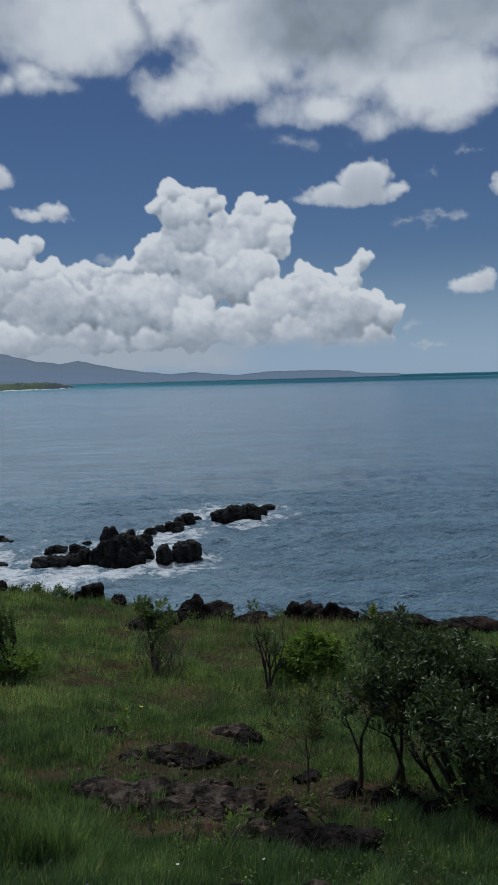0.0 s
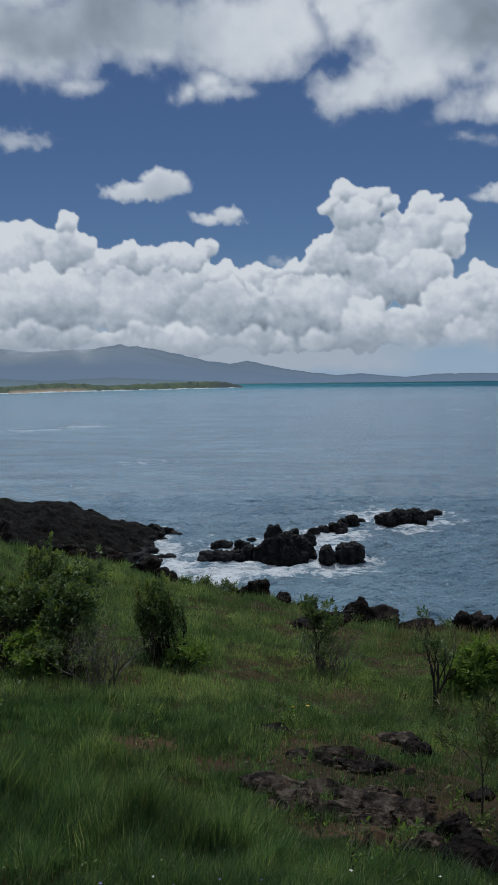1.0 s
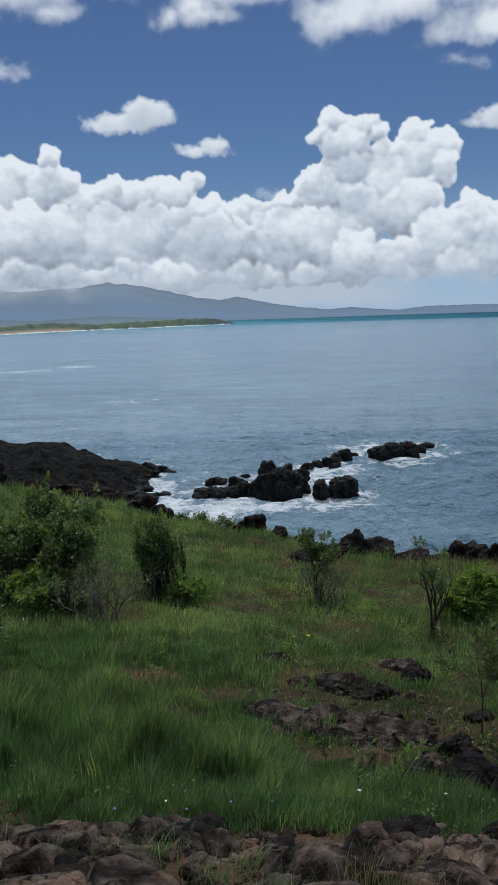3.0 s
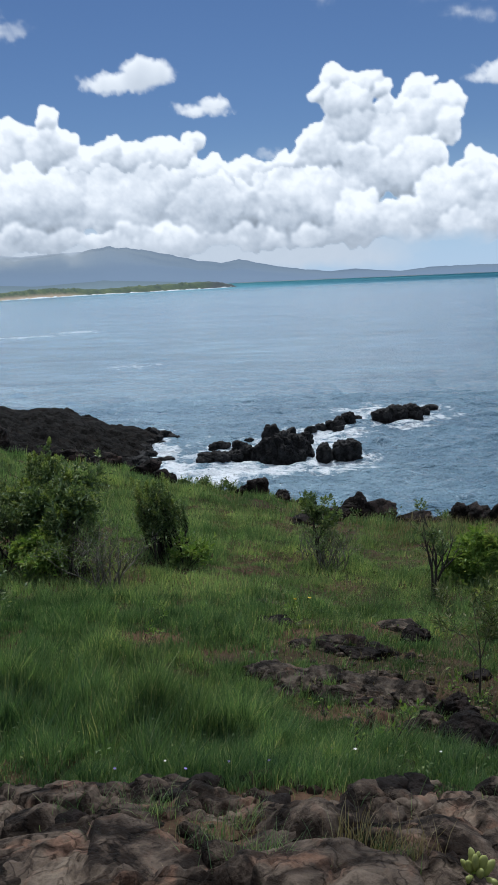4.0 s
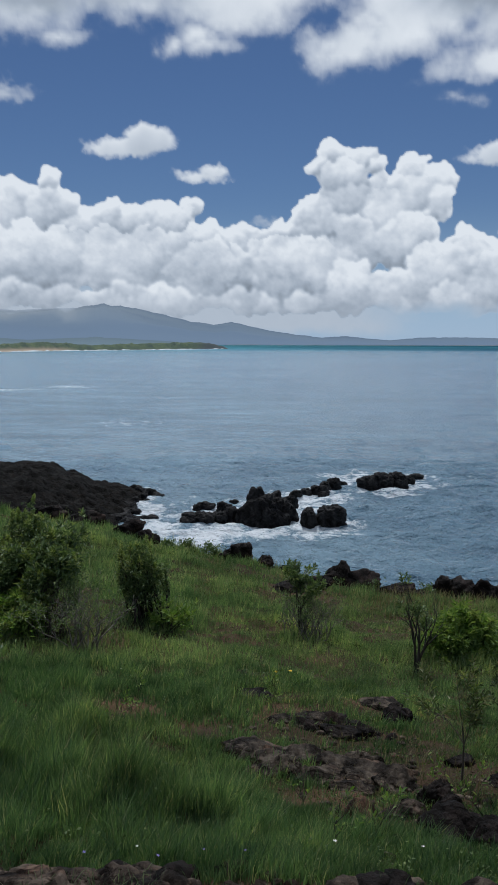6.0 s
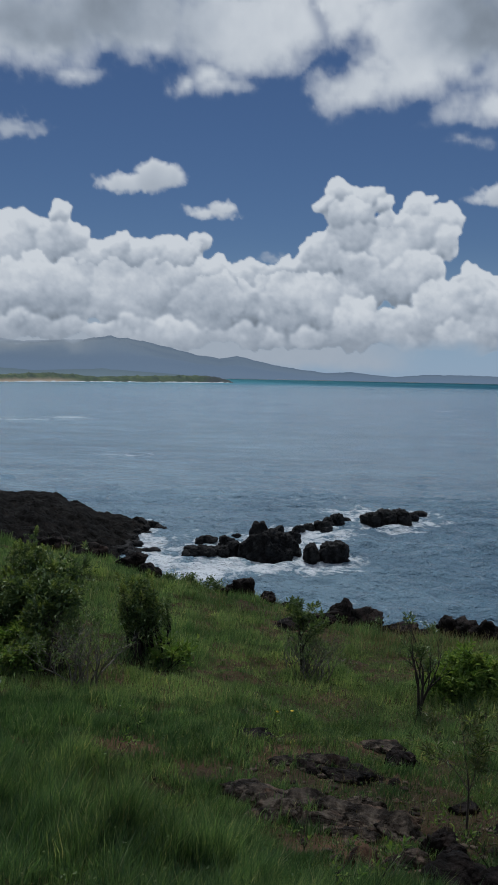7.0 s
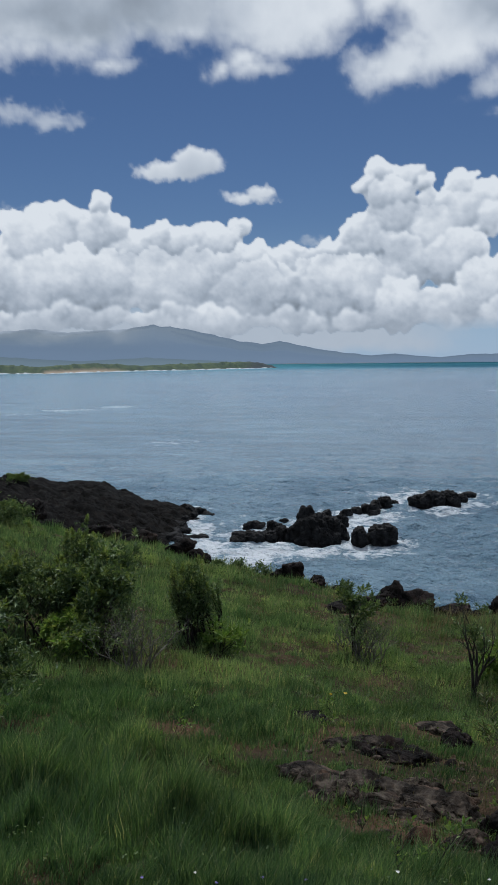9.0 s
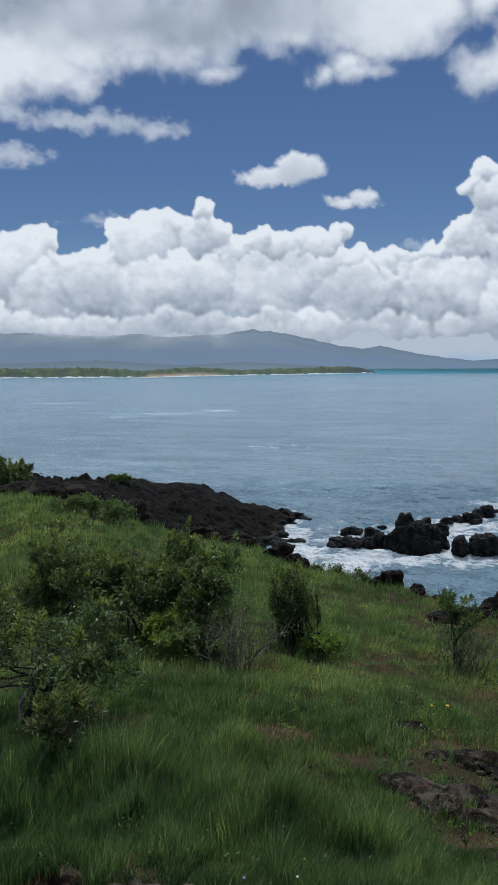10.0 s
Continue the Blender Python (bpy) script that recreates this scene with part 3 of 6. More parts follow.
# ---- far land ----
def ridge(name, label, rows, dist, depth, mat, rough, seed, step=0.1, base=-2.0):
    """A hill range: azimuth and skyline elevation in degrees, distance to its crest, and how far its foot lies before it."""
    a = np.arange(rows[0][0], rows[-1][0], step)
    sky_el = np.interp(a, [r[0] for r in rows], [r[1] for r in rows])
    sky_el = sky_el + (0.05 * fbm(flat3(a * 1.7, a * 0), 5, seed + 40, 0.65) + 0.05 * fbm(flat3(a * 5.0, a * 0), 4, seed + 45, 0.6) * smooth(17.5, 19, a) * smooth(23, 21, a)) * smooth(-0.1, 0.4, sky_el)
    crest = EYE_Z + dist * np.tan(np.radians(sky_el))
    t = np.linspace(0, 1, 16)
    A, T = np.meshgrid(a, t)
    D = dist - depth * (1 - T)
    P = flat3(A * dist * 0.0175, D, 1 / (depth * 0.3))
    Z = base + (crest[None] - base) * (T**0.8) * (1 + rough * fbm(P, 5, seed) * (1 - T * 0.75))
    ra = np.radians(A)
    co = np.stack([-D * np.sin(ra), D * np.cos(ra), Z], -1)
    back = co[-1].copy()
    back[:, 2] = base
    back[:, :2] *= 1.02
    co = np.concatenate([co, back[None]])
    rise = np.concatenate([T, T[-1:]])
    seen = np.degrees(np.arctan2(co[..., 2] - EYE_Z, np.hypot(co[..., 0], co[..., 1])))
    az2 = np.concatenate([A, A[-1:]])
    # cloud haze on the crests, put in as glow by elevation
    mist_glow = 0.85 * smooth(1.2, 2.5, seen + 0.5 * fbm(flat3(az2 * 0.5, seen * 1.5), 4, 47)) * smooth(20.0, 23.0, az2) + 0.3 * smooth(0.6, 2.4, seen)
    me = mesh_of(name, co, grid_faces(17, len(a)), [mat], True, {"rise": rise, "mist_glow": mist_glow})
    return tagged(new(name, me), label, "hills", kind="structure")


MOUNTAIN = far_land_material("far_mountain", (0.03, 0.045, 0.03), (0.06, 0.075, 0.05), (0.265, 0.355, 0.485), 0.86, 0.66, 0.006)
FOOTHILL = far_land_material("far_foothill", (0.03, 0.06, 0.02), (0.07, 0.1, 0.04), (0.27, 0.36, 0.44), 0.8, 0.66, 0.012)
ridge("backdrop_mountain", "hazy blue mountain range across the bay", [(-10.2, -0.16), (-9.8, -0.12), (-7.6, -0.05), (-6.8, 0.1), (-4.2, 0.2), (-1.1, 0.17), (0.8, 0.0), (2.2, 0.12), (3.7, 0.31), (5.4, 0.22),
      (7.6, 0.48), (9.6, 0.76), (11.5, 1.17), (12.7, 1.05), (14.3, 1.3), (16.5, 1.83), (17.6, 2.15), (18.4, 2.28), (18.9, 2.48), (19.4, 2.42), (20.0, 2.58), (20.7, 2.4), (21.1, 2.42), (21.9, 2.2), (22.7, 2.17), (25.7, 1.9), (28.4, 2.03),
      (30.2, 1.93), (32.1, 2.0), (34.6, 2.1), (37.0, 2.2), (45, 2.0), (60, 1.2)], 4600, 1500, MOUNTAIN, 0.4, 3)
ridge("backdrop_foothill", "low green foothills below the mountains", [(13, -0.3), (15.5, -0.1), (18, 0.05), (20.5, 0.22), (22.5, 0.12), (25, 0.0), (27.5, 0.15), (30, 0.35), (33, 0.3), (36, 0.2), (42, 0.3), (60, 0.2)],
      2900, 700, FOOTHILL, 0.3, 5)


def build_spit():
    """A low wooded headland with a strip of beach and a black rocky tip."""
    a = np.arange(11.7, 60, 0.04)
    dist = np.interp(a, [11.7, 12.4, 17, 22, 27.3, 28, 37, 60], [1730, 1700, 1560, 1450, 1290, 1330, 1380, 1400])
    top_el = np.interp(a, [11.7, 12.0, 12.7, 13.4, 14.2, 17.3, 19, 20.8, 22.3, 24.2, 26.5, 27.6, 28.6, 29.6, 31.4, 34.7, 37, 60],
                       [-0.6, -0.46, -0.3, -0.2, -0.19, -0.26, -0.31, -0.38, -0.28, -0.19, -0.3, -0.42, -0.3, -0.24, -0.17, -0.19, -0.17, 0.0])
    crest = EYE_Z + dist * np.tan(np.radians(top_el))
    t = np.linspace(0, 1, 14)
    A, T = np.meshgrid(a, t)
    D = dist[None] + 60 * T
    lump = 1.6 * fbm(flat3(A * 27, D, 0.12), 5, 9, 0.6)
    Z = -0.5 + (crest[None] + 0.5) * smooth(0.0, 0.55, T + 0.02) * (1 + 0.16 * lump) + 0.0 * D
    sand = smooth(21.5, 23.5, A) * smooth(27.6, 27.0, A) * smooth(0.3, 0.14, T)
    rock = smooth(14.2, 13.0, A) + smooth(0.14, 0.08, T) * (1 - smooth(21, 23, A) * smooth(27.8, 27.2, A)) * 0.8
    ra = np.radians(A)
    co = np.stack([-D * np.sin(ra), D * np.cos(ra), Z], -1)
    n = Nodes("wooded_headland")
    c = n.coords()
    f = n.noise(c, 0.05, 6, 0.7)
    col = n.ramp(f, [(0.3, (0.022, 0.042, 0.012)), (0.5, (0.065, 0.1, 0.022)), (0.7, (0.15, 0.18, 0.045))])
    col = n.mix(n.attr("sand"), col, (0.5, 0.37, 0.24))
    col = n.mix(n.math("MULTIPLY", n.attr("rock"), 0.85, True), col, (0.035, 0.035, 0.035))
    n.done(col, 0.95, n.bump(f, 1.0, 6.0))
    # haze of the distance, mixed into the land as a faint blue glow
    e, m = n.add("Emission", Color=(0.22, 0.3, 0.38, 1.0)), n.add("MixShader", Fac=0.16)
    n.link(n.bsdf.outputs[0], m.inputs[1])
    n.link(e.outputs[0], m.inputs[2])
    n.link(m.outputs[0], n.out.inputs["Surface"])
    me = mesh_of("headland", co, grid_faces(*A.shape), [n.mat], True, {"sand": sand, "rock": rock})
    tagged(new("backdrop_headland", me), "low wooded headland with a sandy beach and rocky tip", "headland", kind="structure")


build_spit()


# ---- sea ----
SEA_ROCKS = [  # azimuth, distance, width, depth, height, seed, yaw
    (9.0, 82.4, 4.7, 3.6, 3.0, 1, 0), (9.75, 82.6, 2.0, 1.9, 3.75, 2, 20), (8.4, 83.0, 1.35, 1.4, 3.4, 3, 40), (7.5, 83.4, 1.8, 1.6, 1.75, 4, 10), (8.05, 81.3, 1.5, 1.3, 1.0, 20, 0),
    (4.6, 81.8, 3.1, 2.4, 2.15, 5, 15), (6.1, 81.0, 1.5, 1.6, 1.85, 6, 0), (7.4, 89.2, 1.8, 1.5, 1.45, 7, 0), (7.05, 95.5, 1.6, 1.2, 0.95, 8, 30), (6.35, 97.6, 1.3, 1.1, 0.85, 25, 10),
    (5.4, 98.4, 2.2, 1.6, 1.2, 9, 20), (5.0, 100.5, 1.4, 1.2, 1.3, 26, 40), (4.45, 102.0, 1.8, 1.5, 1.5, 10, 50), (2.1, 103.6, 2.8, 2.2, 1.45, 11, 10), (1.2, 104.2, 3.2, 2.6, 1.9, 27, 30), (0.2, 105.2, 3.0, 2.2, 1.75, 12, -10), (-0.5, 107.5, 2.2, 1.6, 1.0, 32, 20),
    (-1.1, 112.0, 2.0, 1.2, 0.6, 13, 0), (13.6, 82.8, 3.0, 1.8, 1.0, 14, 0), (14.5, 82.6, 1.6, 1.2, 0.55, 28, 0), (12.4, 83.0, 2.2, 1.5, 0.95, 29, 0), (11.6, 83.4, 1.7, 1.4, 1.35, 15, 60), (10.75, 82.6, 1.3, 1.2, 1.65, 16, 0),
    (12.1, 86.8, 1.3, 1.1, 1.3, 30, 25), (13.4, 88.6, 2.5, 1.3, 0.85, 17, 10), (14.5, 85.5, 1.2, 0.9, 0.4, 18, 0), (11.3, 92.0, 1.1, 0.7, 0.4, 19, 0), (11.6, 90.0, 0.8, 0.6, 0.3, 31, 0),
    (5.2, 97.0, 1.2, 0.8, 0.5, 21, 0), (17.2, 84.0, 2.0, 0.9, 0.5, 22, 15), (3.75, 103.5, 1.0, 0.8, 0.8, 23, 0), (11.4, 89.0, 0.8, 0.6, 0.3, 24, 0)]


def polar(az, d):
    return -d * math.sin(radians(az)), d * math.cos(radians(az))


def build_sea():
    az = np.concatenate([np.arange(-180, -30, 4.0), np.arange(-30, 45, 0.3), np.arange(45, 180, 4.0)])
    d = np.concatenate([[8, 20, 32, 44, 52], np.arange(58, 128, 0.42), np.geomspace(128, 4940, 230)])
    A, D = np.meshgrid(az, d)
    X, Y = -D * np.sin(np.radians(A)), D * np.cos(np.radians(A))
    fade = smooth(220, 80, D)
    c, s = math.cos(radians(-22)), math.sin(radians(-22))
    U, V = (X * c - Y * s), (X * s + Y * c)
    Z = fade * (0.12 * fbm(flat3(U * 0.1, V * 0.22), 4, 5) + 0.46 * fbm(flat3(U * 0.4, V * 0.8), 3, 6))
    foam = np.zeros_like(A)
    for a, dd, w, dp, h, *_ in SEA_ROCKS:
        x, y = polar(a, dd)
        r = np.hypot((X - x) / (w * 0.5 + 2.3), (Y - y) / (dp * 0.5 + 3.4))
        foam = np.maximum(foam, np.exp(-((np.clip(r - 0.35, 0, None)) / 0.62) ** 2) * min(0.74, 0.42 + 0.2 * h))

    def wash(a, dd, ra, rd, amount):
        near = 0.977 if dd < 130 else 1.0
        return amount * np.exp(-(((A - a) / ra) ** 2 + ((D - dd * near) / rd) ** 2))

    for row in ((13.5, 77.5, 3.4, 4.5, 0.95), (16.6, 81, 2.0, 6.0, 0.9), (10, 79.5, 3.6, 3.0, 0.9), (6, 79, 2.6, 2.2, 0.75), (5.8, 93, 2.0, 9.0, 0.8), (2.6, 113, 3.4, 6.5, 0.75), (4.2, 98, 2.0, 5.0, 0.72), (0.6, 105, 3.2, 2.2, 0.72), (-3.2, 110, 1.0, 1.6, 0.55), (12.5, 80, 4.5, 3.0, 0.85), (4.6, 79.6, 2.2, 1.2, 0.6), (8.0, 98, 3.0, 5.0, 0.55),
                (-2.0, 108, 1.6, 2.2, 0.6), (17.2, 88, 1.4, 7.0, 0.93), (18.2, 85, 0.8, 5.0, 0.9), (15.8, 94, 1.6, 2.5, 0.55), (15.4, 89, 2.2, 3.5, 0.6), (17.6, 95, 1.2, 4.5, 0.75), (18.6, 98, 1.0, 4.0, 0.55), (0.5, 101.5, 2.4, 1.2, 0.65), (14.5, 97, 2.2, 1.0, 0.4),
                (22.6, 333, 2.4, 10.0, 0.62), (25.5, 318, 3.4, 7.5, 0.58), (18.5, 185, 3.5, 9.0, 0.42), (17.5, 104, 1.8, 3.0, 0.5), (29.0, 300, 2.5, 5.0, 0.5), (-2.6, 470, 0.9, 9.0, 0.5), (-4.4, 380, 2.0, 6.0, 0.44), (33.0, 420, 3.0, 7.0, 0.5), (13.0, 140, 3.0, 2.0, 0.4)):
        foam = np.maximum(foam, wash(*row))
    shore = np.interp(A, [12.0, 12.6, 17, 22, 27.3, 28, 37, 60], [1730, 1700, 1560, 1450, 1290, 1330, 1380, 1400])
    foam = np.maximum(foam, smooth(22, 8, np.abs(D - shore + 6)) * (A > 11.8) * (A < 60))
    rng = np.log(np.clip(D, 60, 5000) / 60) / math.log(4940 / 60)
    co = np.stack([X, Y, Z], -1)
    me = mesh_of("water", co, grid_faces(*A.shape, closed=True), [SEA], True, {"foam": foam, "range": rng, "cloud_sheen": smooth(-8, 16, A) * smooth(120, 60, A)})
    tagged(new("water", me), "blue-grey sea with white foam round the rocks", "sea", kind="structure")


build_sea()


def build_surf():
    """The line of low breakers along the far headland's shore."""
    a = np.arange(12.0, 58, 0.03)
    dist = np.interp(a, [12.0, 12.6, 17, 22, 27.3, 28, 37, 60], [1730, 1700, 1560, 1450, 1290, 1330, 1380, 1400]) - 5
    top = np.clip(0.9 + 1.5 * fbm(flat3(a * 4, a * 0), 4, 111), 0.02, 2.2)
    rows = [(0, -0.2 + 0 * a), (2.5, top), (6, -0.2 + 0 * a)]
    co = np.stack([np.stack([-(dist + k) * np.sin(np.radians(a)), (dist + k) * np.cos(np.radians(a)), z], -1) for k, z in rows])
    n = Nodes("breakers")
    f = n.noise(n.coords(), 0.2, 4)
    mat = n.done(n.ramp(f, [(0.3, (0.5, 0.55, 0.58)), (0.7, (0.8, 0.82, 0.83))]), 0.8)
    tagged(new("surf", mesh_of("surf", co, grid_faces(3, len(a)), [mat])), "white line of breakers along the far shore", "surf", kind="stuff")


build_surf()


def build_far_shore():
    """The thin pale strip of beach at the foot of the mountains across the bay."""
    a = np.arange(-9.5, 13, 0.05)
    top = np.clip(1.1 + 1.6 * fbm(flat3(a * 1.3, a * 0), 5, 117), 0.05, 2.4) * smooth(-9.5, -7, a)
    rows = [(0, -0.5 + 0 * a), (3, top), (30, -0.5 + 0 * a)]
    co = np.stack([np.stack([-(3060 + k) * np.sin(np.radians(a)), (3060 + k) * np.cos(np.radians(a)), z], -1) for k, z in rows])
    n = Nodes("far_sand")
    mat = n.done(n.ramp(n.noise(n.coords(), 0.02, 4), [(0.3, (0.34, 0.4, 0.42)), (0.7, (0.62, 0.62, 0.56))]), 0.9)
    tagged(new("backdrop_shore", mesh_of("backdrop_shore", co, grid_faces(3, len(a)), [mat])), "thin pale strip of beach across the bay", "beach", kind="structure")


build_far_shore()


# ---- the ground: a grassy slope that ends at a brow above the sea ----
def rim_distance(az):
    return np.interp(az, [-90, -17, 2, 10.3, 15.4, 20, 26.5, 31.2, 35, 45, 90], [15, 16, 17.8, 18.2, 19.3, 20.5, 22, 24, 26.5, 34, 60])


def ground_depth(az, d):
    """How far the ground lies below the eye at an azimuth (degrees to the left of +y) and a distance."""
    prof = ([0, 2.0, 3.2, 3.6, 5, 6, 7.5, 9.4, 13, 18, 25, 40], [1.62, 1.75, 2.12, 2.3, 2.8, 2.97, 3.25, 3.75, 4.35, 5.1, 6.1, 8.2])
    drop = np.interp(az, [-60, -16, -5.8, 1.6, 5.5, 7.9, 10.3, 12.6, 15.4, 17.3, 18.9, 22, 24.8, 26.7, 29.7, 31.2, 35, 45, 90],
                     [17.5, 17.0, 16.6, 16.6, 15.8, 15.3, 14.8, 14.4, 13.7, 13.3, 12.5, 11.7, 11.4, 10.8, 9.6, 9.0, 8.2, 7.0, 6.0])
    r = rim_distance(az)
    end = r * np.tan(np.radians(drop)) + 0.16
    s = np.clip((d - 3.5) / (r - 3.5), 0, 1)
    p = np.interp(d, *prof) + (end - np.interp(r, *prof)) * s * s * (3 - 2 * s)
    over = np.clip(d - r, 0, None)
    return np.where(d > r, end + over * 0.15 + over * over * 0.09 / (1 + 0.09 * over), p)


def mounds(x, y, size):
    """Tussocks of one size: how high in its tussock each place lies (0 to 1), the way out from its middle, and a value of its own."""
    p = flat3(x, y, 1.0)
    px, py = (x + 0.12 * fbm(p * 2.1, 2, 305)) / size, (y + 0.12 * fbm(p * 2.1 + 9, 2, 306)) / size
    bx, by = np.floor(px).astype(np.int64), np.floor(py).astype(np.int64)
    f1, ox, oy, val = np.full(x.shape, 9.0), np.zeros(x.shape), np.zeros(x.shape), np.zeros(x.shape)
    for dx in (-1, 0, 1):
        for dy in (-1, 0, 1):
            i, j = bx + dx, by + dy
            qx, qy = px - i - hash3(i, j, j * 0, 307), py - j - hash3(i, j, j * 0, 308)
            d = np.hypot(qx, qy)
            near = d < f1
            ox, oy, val = np.where(near, qx, ox), np.where(near, qy, oy), np.where(near, hash3(i, j, j * 0, 309), val)
            f1 = np.minimum(f1, d)
    return np.clip(1 - 1.25 * f1 * f1, 0, 1), np.arctan2(oy, ox), val


def ground_z(x, y):
    x, y = np.asarray(x, float), np.asarray(y, float)
    az, d = np.degrees(np.arctan2(-x, y)), np.hypot(x, y)
    bumps = 0.07 * fbm(flat3(x, y, 0.55), 4, 81) * smooth(1.5, 5, d) + 0.02 * fbm(flat3(x, y, 3.0), 3, 82)
    dome, _, val = mounds(x, y, 0.55)
    long_grass = smooth(13, 19, az) * smooth(7.5, 6.0, d) * smooth(3.5, 4.1, d) + 0.5 * smooth(9.5, 11, d) * smooth(60, 40, np.abs(az))
    bumps = bumps + 0.17 * (dome * (0.5 + val) - 0.45) * long_grass
    bumps = bumps + 0.09 * np.exp(-(((x + 1.2) / 0.45) ** 2 + ((y - 4.25) / 0.45) ** 2))
    behind = smooth(60, 120, np.abs(az))
    front = EYE_Z - ground_depth(np.clip(az, -90, 90), d) + bumps
    hill = EYE_Z - 1.62 + 0.1 * d + bumps
    return np.maximum(front * (1 - behind) + hill * behind, -3.0)


def build_ground():
    az = np.concatenate([np.arange(-180, -26, 4.0), np.arange(-26, 46, 0.4), np.arange(46, 180, 4.0)])
    d = np.concatenate([[0.02], np.geomspace(0.4, 30, 300), np.geomspace(31, 110, 30)])
    A, D = np.meshgrid(az, d)
    X, Y = -D * np.sin(np.radians(A)), D * np.cos(np.radians(A))
    co = np.stack([X, Y, ground_z(X, Y)], -1)
    me = mesh_of("ground", co, grid_faces(*A.shape, closed=True), [SOIL])
    tagged(new("ground", me), "dark soil slope under grass, falling to the sea", "ground", kind="structure")


build_ground()


# ---- rocks ----
ICO = {}


def ico(level):
    if level not in ICO:
        bm = bmesh.new()
        bmesh.ops.create_icosphere(bm, subdivisions=level, radius=1)
        bm.verts.ensure_lookup_table()
        ICO[level] = (np.array([v.co[:] for v in bm.verts]), np.array([[v.index for v in f.verts] for f in bm.faces]))
        bm.free()
    return ICO[level]


def rock_mesh(seed, size, mat, level=5, planes=13, rough=0.16, knobs=0.0):
    """An angular, cracked rock: a ball cut by planes, then roughened."""
    v, f = ico(level)
    rng = np.random.default_rng(seed)
    nrm = rng.normal(size=(planes, 3))
    nrm /= np.linalg.norm(nrm, axis=1, keepdims=True)
    h = rng.uniform(0.55, 0.9, planes)
    dots = v @ nrm.T
    r = np.where(dots > 0.05, h / np.maximum(dots, 0.05), 9).min(1)
    r = np.minimum(r, 1.0)
    p = v * r[:, None]
    s = p * np.array(size) / max(size) + seed * 3.7
    warp = s + 0.16 * np.stack([fbm(s * 2.5 + k * 9.1, 3, seed + k) for k in range(3)], -1)
    v1, j1 = blocks(warp * 1.9, seed)
    v2, j2 = blocks(warp * 4.6, seed + 31)
    out = 0.5 * rough * fbm(s * 1.9, 5, seed, 0.5) + rough * (0.9 + knobs) * (v1 - 0.5) * smooth(0.0, 0.12, j1) + rough * (0.35 + knobs) * (v2 - 0.5) * smooth(0.0, 0.16, j2)
    out = out - rough * 0.4 * smooth(0.08, 0.0, j1) + 0.3 * rough * (0.35 - np.abs(fbm(s * 6, 4, seed + 5)))
    p = p * (1 + out)[:, None] * np.array(size) * 0.5 * 1.12
    return mesh_of("rock", p, f, [mat], True)


def rock(x, y, size, seed, mat, label, sink=0.3, yaw=0.0, z=None, level=4, rough=0.16, knobs=0.0, tilt=(0, 0), group="", name="rock", planes=9):
    ob = new(name, rock_mesh(seed, size, mat, level, planes, rough, knobs))
    base = float(ground_z(x, y)) if z is None else z
    ob.matrix_world = pose(x, y, base + size[2] * (0.5 - sink), tilt[0], tilt[1], yaw)
    return tagged(ob, label, "rock", group)


def lump_mesh(seed, size, mat, level=5):
    """A knobbly lava rock: rounded lumps heaped on a cut ball, clefts between them."""
    v, f = ico(level)
    rng = np.random.default_rng(seed)
    nrm = rng.normal(size=(9, 3))
    nrm /= np.linalg.norm(nrm, axis=1, keepdims=True)
    dots = v @ nrm.T
    blunt = 1 / (np.abs(v) ** 3.0).sum(1) ** 0.333
    r = np.minimum(np.where(dots > 0.05, rng.uniform(0.85, 1.15, 9) / np.maximum(dots, 0.05), 9).min(1), blunt)
    p = v * r[:, None] * np.array(size) * 0.5
    warp = p + 0.12 * np.stack([fbm(p * 1.7 + k * 9.1 + seed, 3, seed + k) for k in range(3)], -1)
    out = np.zeros(len(v))
    for scale, amp in ((0.9, 0.3), (2.0, 0.22), (4.6, 0.11)):
        f1, f2 = worley(warp * scale + seed * 3.7, seed + int(scale * 10))
        out = out + amp * (0.55 - f1) - 0.45 * amp * smooth(0.16, 0.0, f2 - f1)
    out = out + 0.05 * fbm(p * 6.0, 3, seed + 9)
    out = out * min(1.0, 0.35 + 0.3 * min(size))
    return mesh_of("rock", p + v * out[:, None], f, [mat], True)


for az, d, w, dp, h, seed, yaw in SEA_ROCKS:
    x, y = polar(az, d)
    ob = new("rock", lump_mesh(seed + 100, (w * 1.0, dp * 1.05, h * 1.6), ROCK_BLACK, 6 if w > 4 else 5 if h > 0.9 else 4))
    ob.matrix_world = pose(x, y, h * 0.12, 0, 0, yaw)
    tagged(ob, "black knobbly sea rock wet with foam at its foot" if h > 1.4 else "low black rock awash in white surf", "rock", "rocks in the surf")


